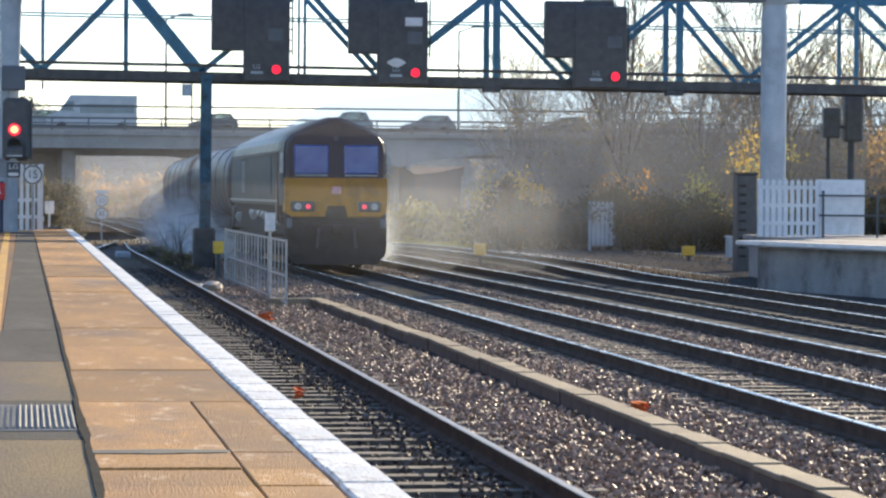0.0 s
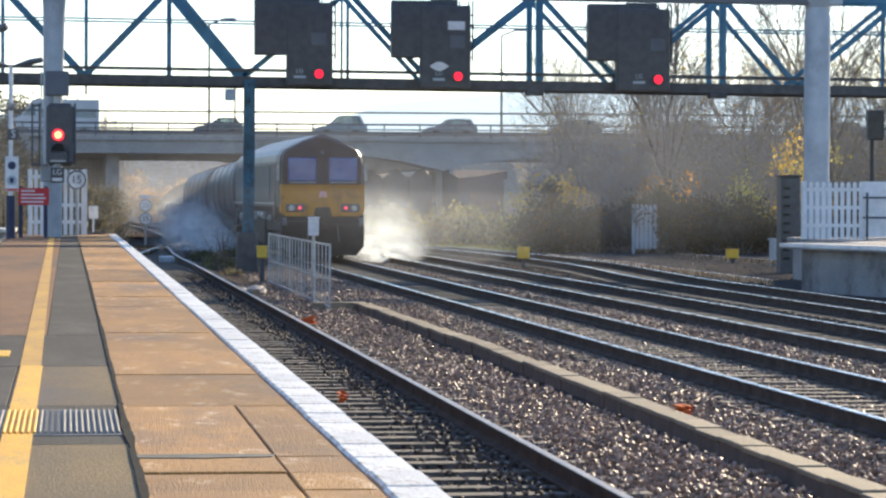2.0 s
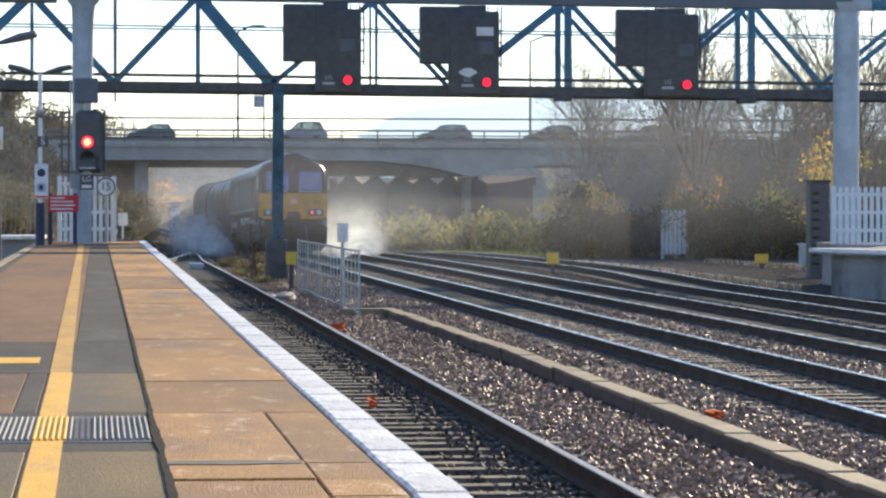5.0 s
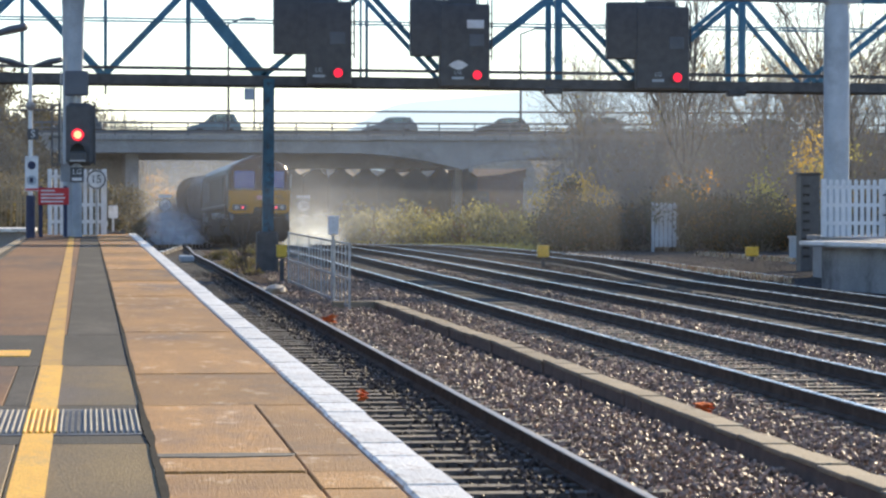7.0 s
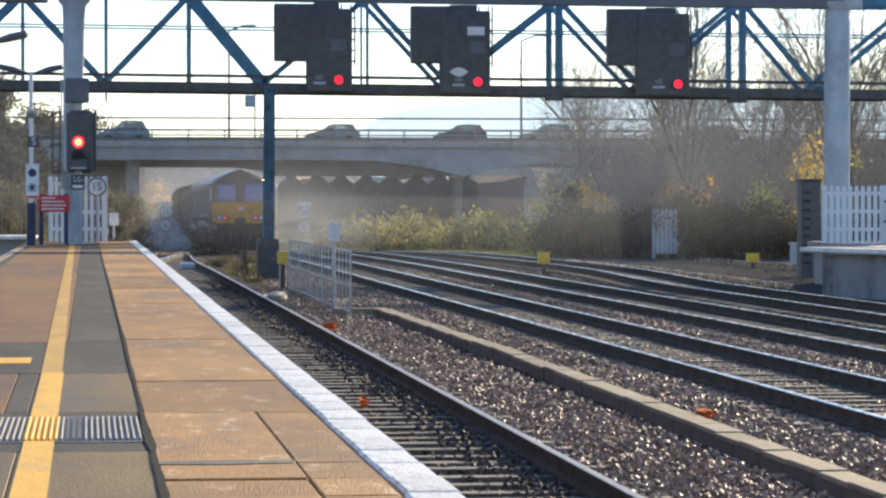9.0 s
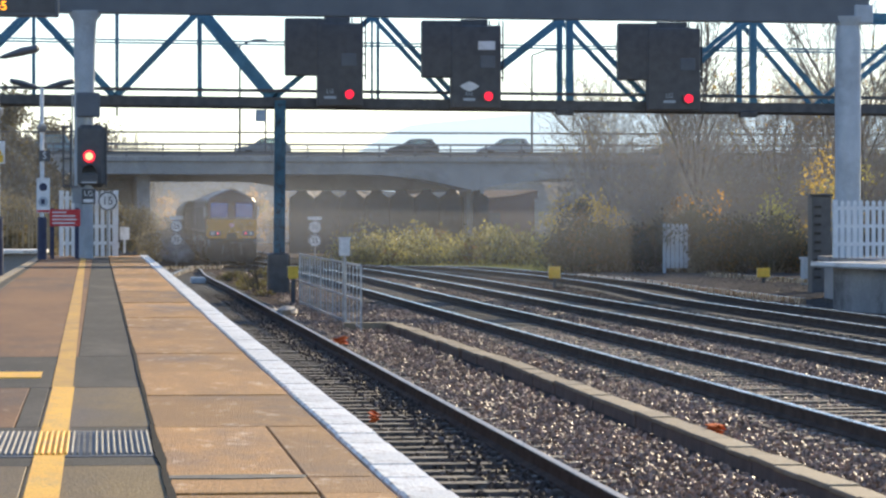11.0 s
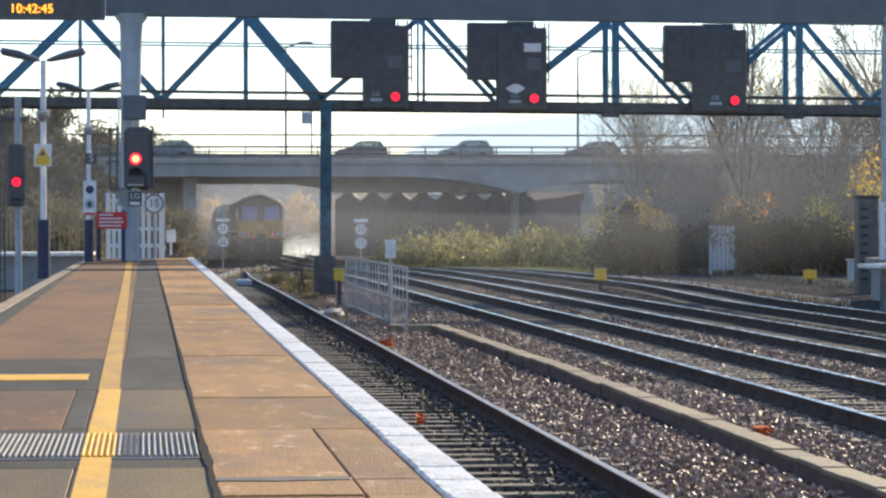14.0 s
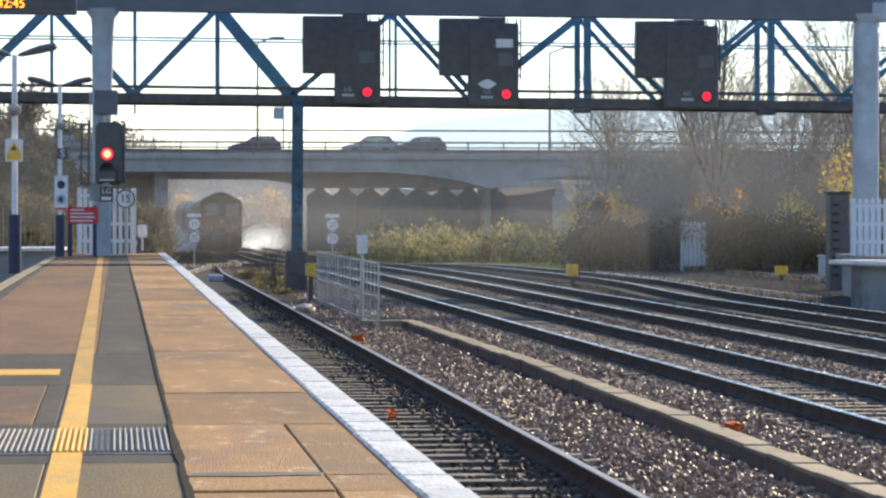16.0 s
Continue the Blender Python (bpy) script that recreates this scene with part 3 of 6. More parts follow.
def gantry_signal(x0, x1, dz, low0, red, label, plate):
    """A black colour-light signal head with a wide backing board, hung before the gantry."""
    top = thing("gantry_signal", label, "railway signal", group="signals on the gantry")
    y = GY - 0.45
    zt, zm, zb = 7.5 + dz, 5.88 + dz, 5.03 + dz
    part("route_box", Mesh().box(x0, x0 + 1.15, y, y + 0.4, zm, zt - 0.02, bevel=0.03), M_BLACK, top)
    part("head", Mesh().box(low0 - 0.02, x1, y - 0.05, y + 0.35, zb, zt - 0.15, bevel=0.04), M_BLACK, top)
    part("backboard", Mesh().box(x0 + 1.1, x1 - 0.35, y + 0.1, y + 0.3, zm + 0.4, zt + 0.02, bevel=0.02), M_BLACK, top)
    part("hatch", Mesh().box(red - 0.22, red + 0.2, y - 0.075, y - 0.045, 6.15 + dz, 6.5 + dz, bevel=0.01), M_BEAM, top, "dark grey panel")
    part("lens_rim", Mesh().tube((red, y - 0.05, 5.36 + dz), (red, y - 0.16, 5.36 + dz), 0.16, 0.16, 20), M_BLACK, top)
    part("lamp", Mesh().disc((red, y - 0.155, 5.36 + dz), 0.12, n=20, thick=0.02), M_RED_GLOW, top, "glowing red lamp")
    for k in range(3):
        part("bracket", Mesh().box(x0 + 0.2 + 0.75 * k, x0 + 0.28 + 0.75 * k, y + 0.2, GY, zt - 0.25, zt - 0.18), M_DARKSTEEL, top)
    part("ladder", Mesh().box(x1 - 0.3, x1 - 0.26, y + 0.3, y + 0.34, zb, zt).box(x1 - 0.04, x1, y + 0.3, y + 0.34, zb, zt), M_DARKSTEEL, top)
    for k in range(5):
        part("cage_rung", Mesh().box(x1 - 0.3, x1 + 0.1, y + 0.32, y + 0.36, zm + 0.3 * k, zm + 0.04 + 0.3 * k), M_DARKSTEEL, top)
    part("cage_bar", Mesh().tube((x1 + 0.1, y + 0.34, zm - 0.1), (x1 + 0.1, y + 0.34, zt), 0.025), M_DARKSTEEL, top)
    writing("letters", "LG", 0.17, M_GREY, top, FACING(red - 0.53, y - 0.055, 5.44 + dz))
    part("number_bar", Mesh().box(red - 0.7, red - 0.36, y - 0.065, y - 0.045, 5.24 + dz, 5.31 + dz), M_GREY, top)
    if plate:
        part("plate", Mesh().box(9.22, 9.7, y - 0.07, y - 0.045, 6.62, 6.86, bevel=0.008), M_WHITE, top, "small white plate")
        e = Mesh()
        half = [(0.27 * k / 6, 0.13 * (1 - abs(k / 6) ** 1.7)) for k in range(-6, 7)]
        e.prism([(8.98 + u, 5.6 + v) for u, v in half] + [(8.98 + u, 5.6 - v) for u, v in half[-2:0:-1]], y - 0.075, y - 0.05, "y")
        part("badge", e, M_WHITE, top, "white eye-shaped badge")


gantry_signal(3.83, 6.0, 0.0, 4.74, 5.61, "black signal head showing one red light", False)
gantry_signal(7.65, 9.87, -0.04, 8.48, 9.5, "black signal head with a white badge, showing red", True)
gantry_signal(13.2, 15.53, -0.08, 14.04, 15.17, "black signal head showing a dim red light", False)


def portal():
    top = thing("portal_frame", "grey steel portal frame over the tracks", "portal frame")
    y = 81.0
    part("beam", Mesh().prism(((-7, 7.19), (18.7, 7.02), (18.7, 7.8), (-7, 8.0)), y - 0.25, y + 0.25, "y"), M_BEAM, top, "grey box beam")
    part("beam_cap", Mesh().prism(((-7, 8.0), (18.85, 7.8), (18.85, 7.9), (-7, 8.1)), y - 0.35, y + 0.35, "y"), M_WHITE, top)
    for xc in (-1.66, 18.19):
        rings = []
        for z, r in ((0.9, 0.2 if xc < 0 else 0.33), (2.0, 0.21 if xc < 0 else 0.33), (6.6, 0.28 if xc < 0 else 0.34), (6.95, 0.3), (7.08, 0.4), (7.2, 0.42)):
            rings.append([(xc + (z - 7) * (0.012 if xc < 0 else 0) + r * math.cos(a), y + r * math.sin(a), z) for a in np.linspace(0, 2 * math.pi, 24, endpoint=False)])
        part("column", Mesh().loft(rings), M_GREY, top, "pale blue-grey tapered column", smooth=True)
    part("end_fitting", Mesh().box(18.3, 18.8, y - 0.3, y + 0.3, 7.0, 7.5, bevel=0.04), M_GREY, top)


portal()

# ---- road bridge ----
BY = 262.0
SHRINK = 0.71  # the bridge was drawn at y = 262 and stands at y = 186


def drawn_in(x, y, z):
    """A point of the drawing in its true place, on the same line of sight."""
    return EYE + (Vector((x, y, z)) - EYE) * SHRINK


BRIDGE = thing("road_bridge", "grey concrete road bridge with arched spans over the railway", "bridge", kind="structure")


def bridge():
    """Runs along its own x axis; turned slightly against the tracks."""
    top = BRIDGE
    top.matrix_basis = Matrix.LocRotScale(drawn_in(0, BY, 0), Euler((0, 0, radians(1.2))), Vector((SHRINK,) * 3))
    def soffit(x):
        if x < 20:
            return 5.5
        if x < 30.3:
            return 5.5 - 1.45 * ((x - 20) / 10.3) ** 2
        s = min((x - 30.3) / 26, 1)
        return 4.05 + 1.4 * math.sin(s * math.pi) ** 0.55
    def inner(x):
        if x < 17:
            return 5.0 - 0.7 * smooth_step((x - 11) / 6)
        return 4.3 if x < 30.3 else soffit(x) - 0.1
    xs = list(np.arange(-60, 90.1, 1.0))
    for a, b, nm, low in ((0.0, 0.5, "girder", soffit), (0.5, 45.5, "deck", lambda x: soffit(x) + 0.1), (11.5, 12.0, "girder", inner), (45.5, 46.0, "girder", soffit)):
        part(nm, Mesh().loft([[(x, a, low(x)), (x, b, low(x)), (x, b, 6.6), (x, a, 6.6)] for x in xs]), M_BRIDGE, top)
    part("crosshead", Mesh().box(14.6, 30.6, 9.0, 11.4, 4.25, 5.7, bevel=0.05), M_BRIDGE, top, "deep concrete crosshead beam")
    part("roadway", Mesh().box(-60, 90, 0.6, 45.4, 6.6, 7.42), M_TARMAC, top, "dark asphalt roadway")
    for yy in (-0.25, 45.75):
        part("fascia", Mesh().box(-60, 90, yy, yy + 0.5, 6.55, 6.95, bevel=0.04), M_BRIDGE, top, "pale concrete string course")
    for yy in (0.0, 45.9):
        k = -59.0
        while k < 90:
            part("parapet_post", Mesh().box(k - 0.06, k + 0.06, yy - 0.05, yy + 0.05, 6.95, 7.95), M_BEAM, top)
            k += 3.0
        for z, h in ((7.12, 0.2), (7.5, 0.12), (7.9, 0.17)):
            part("parapet_rail", Mesh().box(-60, 90, yy - 0.05, yy + 0.05, z, z + h), M_BEAM, top)
    part("top_cable", Mesh().box(-60, 90, 3.0, 3.1, 8.98, 9.13), M_DARKSTEEL, top)
    part("barrier", Mesh().box(-60, 90, 0.4, 0.5, 6.9, 7.3), M_GALV, top)
    part("abutment", Mesh().box(-60, 3.0, 15.0, 45.5, -1.2, 5.4), M_BRIDGE, top)
    part("pier", Mesh().box(1.9, 3.0, 2.0, 15.0, -1.2, 5.45, bevel=0.05), M_WALL, top)
    part("bearing_shelf", Mesh().box(-1.5, 1.2, 8.0, 15.0, 4.3, 5.0, bevel=0.05), M_BRIDGE, top)
    part("pier", Mesh().box(30.3, 30.9, 7.0, 11.5, -1.2, 4.2, bevel=0.05), M_BRIDGE, top)
    part("rib", Mesh().box(30.55, 30.8, -0.1, 0.3, 3.9, 6.6), M_BRIDGE, top)
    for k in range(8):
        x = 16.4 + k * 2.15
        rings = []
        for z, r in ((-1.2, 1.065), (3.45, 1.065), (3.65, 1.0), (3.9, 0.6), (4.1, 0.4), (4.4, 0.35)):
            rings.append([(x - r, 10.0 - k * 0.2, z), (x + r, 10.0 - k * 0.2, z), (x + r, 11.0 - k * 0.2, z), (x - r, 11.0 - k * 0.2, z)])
        # Concrete columns in a dark steel colour: shade under the deck, painted on.
        part("column", Mesh().loft(rings), M_DARKSTEEL, top, "concrete pier column, the deck's shade put into its colour")


bridge()


def lamp_column(x, y, h, arm):
    top = thing("street_lamp", "tall slim grey street lamp on the bridge", "street lamp", at=Matrix.Translation(drawn_in(x, y, 6.6)), group="street lamps on the bridge")
    h, arm = h * SHRINK, arm * SHRINK
    part("pole", Mesh().tube((0, 0, -0.6), (0, 0, h), 0.085, 0.055), M_DARKSTEEL, top)
    part("arm", Mesh().tube((0, 0, h), (arm, 0, h + 0.35), 0.05), M_DARKSTEEL, top)
    part("lantern", Mesh().box(arm, arm + 0.8, -0.15, 0.15, h + 0.28, h + 0.42, bevel=0.05), M_GALV, top)


lamp_column(10.7, BY + 8, 10.0, 1.2)
def road_sign():
    top = thing("road_sign", "grey back of a road sign on a tall post", "road sign", at=Matrix.Translation(drawn_in(12.55, BY + 1.05, 6.25)))
    part("board", Mesh().box(-0.6, -0.02, -0.04, 0.0, 2.6, 3.3, bevel=0.02), M_GREY, top)
    part("post", Mesh().tube((0, 0.03, 0), (0, 0.03, 3.34), 0.05), M_DARKSTEEL, top)


road_sign()
lamp_column(35.9, BY + 8, 9.3, 1.3)


def hill():
    # The hill's distance haze is painted in as a pale blue glow.
    m = glow("far_hill_haze_glow", (0.66, 0.8, 0.87), 0.76)
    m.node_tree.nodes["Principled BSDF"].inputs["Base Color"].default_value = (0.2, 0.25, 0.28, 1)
    g = Mesh()
    pts = [(160, 40), (172, 48), (180, 53), (187, 57.2), (196, 60.5), (208, 62.2), (222, 63.4), (240, 65.0), (262, 67.5), (300, 71), (360, 74), (460, 70), (620, 60)]
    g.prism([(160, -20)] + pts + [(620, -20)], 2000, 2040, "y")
    solid("far_hill", g, m, "wooded hill on the horizon, pale blue haze painted as a glow", "hill", "structure")


hill()

# ---- train ----
M_LOCO_GREY = material("loco_grey_paint", (0.058, 0.058, 0.055), (0.085, 0.084, 0.079), 2, 0.5, 0.05, c3=(0.05, 0.047, 0.042))
M_LOCO_DARK = material("loco_maroon_paint", (0.07, 0.042, 0.038), (0.1, 0.06, 0.053), 2, 0.4, 0.05)
M_LOCO_YELLOW = material("loco_yellow_paint", (0.42, 0.185, 0.012), (0.52, 0.23, 0.016), 3.5, 0.5, 0.05, c3=(0.17, 0.085, 0.02))
M_LOCO_ROOF = material("loco_roof", (0.09, 0.09, 0.088), (0.15, 0.15, 0.145), 2, 0.38, 0.05)
M_UNDER = material("underframe_dirt", (0.03, 0.027, 0.025), (0.055, 0.048, 0.042), 4, 0.75, 0.2)
# The glass is coloured blue to imitate the sky's reflection.
M_GLASS = material("cab_glass_sky_tint", (0.015, 0.05, 0.26), (0.06, 0.13, 0.38), 2.2, 0.1, 0.0, spec=0.5)
M_TAIL = glow("tail_lamp", (1.0, 0.07, 0.12), 0.5)
M_PLATE = material("plate_red_white", (0.6, 0.12, 0.1), (0.7, 0.5, 0.45), 9, 0.5, 0.02)
L = 21.0


def body_ring(y, w=1.32, low=1.05, top=3.9, eave=3.05):
    half = [(w, low), (w, eave), (w * 0.97, eave + 0.2), (w * 0.86, eave + 0.38), (w * 0.45, top - 0.2), (w * 0.1, top - 0.02), (0.0, top)]
    pts = half + [(-x, z) for x, z in half[-2::-1]]
    return [(x, y, z) for x, z in pts]


def loco():
    top = thing("locomotive", "grey and maroon diesel locomotive with a yellow cab end", "locomotive")
    part("body", Mesh().loft([body_ring(0.35, low=1.72), body_ring(L - 0.35, low=1.72)]), M_LOCO_GREY, top)
    roof = Mesh()
    half = [(1.335, 2.98), (1.34, 3.06), (1.3, 3.27), (1.15, 3.45), (0.6, 3.72), (0.13, 3.91), (0.0, 3.93)]
    pr = half + [(-x, z) for x, z in half[-2::-1]]
    roof.loft([[(x, 1.9, z) for x, z in pr], [(x, L - 1.9, z) for x, z in pr]], closed=False, cap=False)
    part("roof", roof, M_LOCO_ROOF, top, "shiny grey roof")
    for y in (0.0,):
        face = Mesh()
        face.loft([body_ring(0.12, 1.27, 2.05, 3.88, 3.05), body_ring(0.0, 1.22, 2.05, 3.8, 3.02)][::-1] + [body_ring(1.9, 1.335, 2.05, 3.92, 3.06)])
        part("cab", face, M_LOCO_DARK, top, "dark maroon cab end")
    part("nose", Mesh().prism(((-1.15, 1.34), (1.15, 1.34), (1.3, 1.46), (1.31, 2.33), (-1.31, 2.33), (-1.3, 1.46)), -0.06, 0.8, "y"), M_LOCO_YELLOW, top, "dirty yellow warning panel")
    for s in (-1, 1):
        x0, x1 = sorted((s * 0.2, s * 1.08))
        part("windscreen", Mesh().box(x0, x1, -0.035, 0.03, 2.43, 3.17, bevel=0.03), M_GLASS, top, "windscreen with the sky's blue reflection painted in")
        part("wiper", Mesh().box(min(s * 0.22, s * 1.06), max(s * 0.22, s * 1.06), -0.05, -0.03, 2.38, 2.41), M_GALV, top)
        lx = s * 0.86
        part("lamp_cluster", Mesh().box(lx - 0.3, lx + 0.3, -0.09, -0.03, 1.47, 1.73, bevel=0.03), M_BLACK, top)
        part("tail_lamp", Mesh().disc((s * 0.72, -0.09, 1.6), 0.06, n=14), M_TAIL, top, "glowing red tail lamp")
        part("headlamp", Mesh().disc((s * 0.98, -0.09, 1.6), 0.09, n=14), M_GALV, top)
        part("mirror", Mesh().box(min(s * 1.34, s * 1.42), max(s * 1.34, s * 1.42), 0.2, 0.26, 2.45, 3.0), M_GALV, top, "bright mirror")
        part("buffer", Mesh().tube((s * 0.87, -0.55, 0.98), (s * 0.87, 0.3, 0.98), 0.12, 0.12, 14).tube((s * 0.87, -0.6, 0.93), (s * 0.87, -0.55, 0.93), 0.19, 0.19, 16), M_UNDER, top)
    part("logo_plate", Mesh().box(-0.12, 0.12, -0.075, -0.05, 1.93, 2.12), M_PLATE, top, "small pale red square plate")
    for yy in (3.4, 5.6, 7.6, 9.8, 12.0, 14.2, 16.4, 18.2):
        seam = Mesh().loft([[(x * 1.012, yy + d, z + 0.012) for x, z in pr] for d in (0.0, 0.07)], closed=False, cap=False)
        part("roof_seam", seam, M_BLACK, top)
    part("coupling_cowl", Mesh().prism(((-0.3, 1.3), (0.3, 1.3), (0.22, 1.62), (-0.22, 1.62)), -0.1, -0.05, "y"), M_UNDER, top, "sooty coupling recess")
    part("coupling_hook", Mesh().box(-0.1, 0.1, -0.45, -0.1, 0.9, 1.12, bevel=0.03), M_UNDER, top)
    for s in (-1, 1):
        part("brake_hose", Mesh().tube((s * 0.45, -0.14, 1.05), (s * 0.5, -0.22, 0.55), 0.035), M_BLACK, top)
        part("lifting_bracket", Mesh().box(s * 1.2 - 0.07, s * 1.2 + 0.07, -0.13, -0.05, 1.05, 1.3, bevel=0.02), M_BEAM, top)
    part("top_lamp", Mesh().disc((0, 0.03, 3.33), 0.06, n=12, thick=0.05), M_LOCO_ROOF, top)
    part("bufferbeam", Mesh().box(-1.3, 1.3, -0.1, 0.5, 0.6, 1.2, bevel=0.05), M_UNDER, top)
    part("lower_valance", Mesh().prism(((-1.05, 0.12), (1.05, 0.12), (1.28, 0.4), (1.3, 0.75), (-1.3, 0.75), (-1.28, 0.4)), -0.12, 0.2, "y"), M_UNDER, top)
    part("plough", Mesh().prism(((-0.95, 0.15), (0.95, 0.15), (1.22, 0.42), (1.3, 0.75), (1.3, 1.4), (-1.3, 1.4), (-1.3, 0.75), (-1.22, 0.42)), 0.02, 0.4, "y"), M_UNDER, top)
    part("underframe", Mesh().box(-1.2, 1.2, 0.3, L - 0.3, 0.85, 1.73), M_UNDER, top)
    part("fuel_tank", Mesh().box(-1.27, 1.27, 6.8, 13.4, 0.25, 1.3, bevel=0.15), M_UNDER, top)
    part("solebar", Mesh().box(-1.31, -1.2, 0.6, L - 0.6, 1.62, 1.73), M_LOCO_GREY, top)
    for k, (yy, zz, dy, dz) in enumerate(((7.4, 1.32, 0.7, 0.24), (9.0, 1.35, 0.9, 0.2), (11.0, 1.3, 0.6, 0.3), (12.6, 1.38, 0.5, 0.16), (17.6, 1.2, 0.35, 0.3), (4.9, 1.25, 0.4, 0.2), (2.3, 1.2, 0.5, 0.2))):
        part("air_tank", Mesh().tube((-1.22, yy, zz), (-1.22, yy + dy, zz), dz / 2, dz / 2, 10), M_GALV, top)
    part("sand_pipe", Mesh().tube((-1.25, L - 1.0, 1.5), (-1.25, L - 0.2, 0.9), 0.06), M_GALV, top)
    part("side_ledge", Mesh().box(-1.36, -1.3, 2.0, L - 0.4, 1.7, 1.76), M_GALV, top)
    part("cab_door", Mesh().box(-1.345, -1.3, 1.95, 2.7, 1.2, 3.0), M_LOCO_DARK, top)
    part("side_band", Mesh().box(-1.345, -1.3, 4.2, 6.4, 1.9, 2.95, bevel=0.01), M_BLACK, top)
    part("radiator", Mesh().box(-1.345, -1.3, 15.6, 18.4, 1.9, 2.95, bevel=0.01), M_BLACK, top, "dark radiator grille")
    g = Mesh()
    for k in range(12):
        g.box(-1.36, -1.34, 14.0, 15.4, 1.95 + 0.08 * k, 1.99 + 0.08 * k)
    part("louvres", g, M_GALV, top)
    for yb in (3.6, L - 3.6):
        bg = part("bogie", Mesh().box(-1.15, -0.95, yb - 2.3, yb + 2.3, 0.45, 0.8, bevel=0.05).box(0.95, 1.15, yb - 2.3, yb + 2.3, 0.45, 0.8, bevel=0.05), M_UNDER, top)
        for dy in (-1.9, 0.0, 1.9):
            part("wheelset", Mesh().tube((-0.82, yb + dy, 0.5), (-0.69, yb + dy, 0.5), 0.5, 0.52, 20).tube((0.69, yb + dy, 0.5), (0.82, yb + dy, 0.5), 0.52, 0.5, 20).tube((-0.7, yb + dy, 0.5), (0.7, yb + dy, 0.5), 0.09), M_UNDER, bg)
    return top


def wagon():
    top = thing("tank_wagon", "weathered grey water tank wagon with rounded top", "wagon", group="wagons of the train")
    pr = []
    for a in np.linspace(0, 2 * math.pi, 24, endpoint=False):
        pr.append((1.3 * math.copysign(abs(math.cos(a)) ** 0.7, math.cos(a)), 2.3 + 1.25 * math.copysign(abs(math.sin(a)) ** 0.75, math.sin(a))))
    part("tank", Mesh().loft([[(x * k, y, 2.3 + (z - 2.3) * k) for x, z in pr] for y, k in ((0.6, 0.85), (0.75, 0.97), (1.0, 1), (17.2, 1), (17.45, 0.97), (17.6, 0.85))]), M_WAGON, top, smooth=True)
    for y in (2.0, 5.5, 9.1, 12.7, 16.2):
        part("hoop", Mesh().loft([[(x * 1.02, yy, 2.3 + (z - 2.3) * 1.02) for x, z in pr] for yy in (y, y + 0.16)]), M_WAGON_RIB, top, smooth=True)
    part("underframe", Mesh().box(-1.25, 1.25, 0.0, 18.2, 0.85, 1.1, bevel=0.03), M_UNDER, top)
    for s in (-0.87, 0.87):
        part("buffer", Mesh().tube((s, -0.5, 0.98), (s, 0.1, 0.98), 0.2, 0.12, 12), M_UNDER, top)
    for yb in (2.6, 15.6):
        bg = part("bogie", Mesh().box(-1.1, 1.1, yb - 1.5, yb + 1.5, 0.5, 0.85, bevel=0.05), M_UNDER, top)
        for dy in (-0.95, 0.95):
            part("wheelset", Mesh().tube((-0.8, yb + dy, 0.46), (0.8, yb + dy, 0.46), 0.46, 0.46, 18), M_UNDER, bg)
    return top


M_WAGON = material("wagon_grey", (0.07, 0.052, 0.045), (0.1, 0.078, 0.068), 1.2, 0.4, 0.05, c3=(0.06, 0.055, 0.05))
M_WAGON_RIB = material("wagon_rib", (0.08, 0.068, 0.062), (0.12, 0.105, 0.098), 2, 0.4, 0.05)
LOCO = loco()
WAGONS = [wagon()]
for _ in range(1):
    WAGONS.append(copy_thing(WAGONS[0], Matrix()))


def train_y(t):
    """Where the rear face of the locomotive is along the line."""
    keys = ((0, 80.3), (1, 89.7), (2, 98.3), (3.5, 110.5), (6.5, 132.5), (9, 149.5), (11.5, 167.0), (12.5, 174.0), (14.5, 189.0), (16, 203.0))
    ts, ys = zip(*keys)
    i = max(k for k in range(len(ts) - 1) if ts[k] <= t) if t > 0 else 0
    slope = lambda k: ((ys[k + 1] - ys[k]) / (ts[k + 1] - ts[k]) if k in (0,) else (ys[-1] - ys[-2]) / (ts[-1] - ts[-2]) if k == len(ts) - 1 else (ys[k + 1] - ys[k - 1]) / (ts[k + 1] - ts[k - 1]))
    h = ts[i + 1] - ts[i]
    s = (t - ts[i]) / h
    return (2 * s ** 3 - 3 * s ** 2 + 1) * ys[i] + (s ** 3 - 2 * s ** 2 + s) * h * slope(i) + (-2 * s ** 3 + 3 * s ** 2) * ys[i + 1] + (s ** 3 - s ** 2) * h * slope(i + 1)


def on_line(y, length):
    """The pose of a vehicle whose rear end is at y."""
    a = Vector((spline(LINE_2, y), y, level(y)))
    b = Vector((spline(LINE_2, y + length), y + length, level(y + length)))
    d = b - a
    return pose(*a, math.degrees(math.atan2(d.z, d.y)), 0, -math.degrees(math.atan2(d.x, d.y)))

# ---- platform end: signal, signs, lamps, fences ----
def round_sign(parent, x, y, z, r, text, ring=True):
    d = part("roundel", Mesh().disc((x, y, z), r, n=32, thick=0.02), M_WHITE, parent, "white round speed sign with black ring")
    if ring:
        m = Mesh()
        n = 36
        vs, fs = [], []
        for i in range(n):
            a = 2 * math.pi * i / n
            for rr in (r * 0.82, r * 0.97):
                vs.append((x + rr * math.cos(a), y - 0.026, z + rr * math.sin(a)))
        for i in range(n):
            j = (i + 1) % n
            fs.append((2 * i, 2 * j, 2 * j + 1, 2 * i + 1))
        part("ring", m.add(vs, fs), M_BLACK, d)
    writing("digits", text, r * 1.15, M_BLACK, parent, FACING(x, y - 0.03, z))


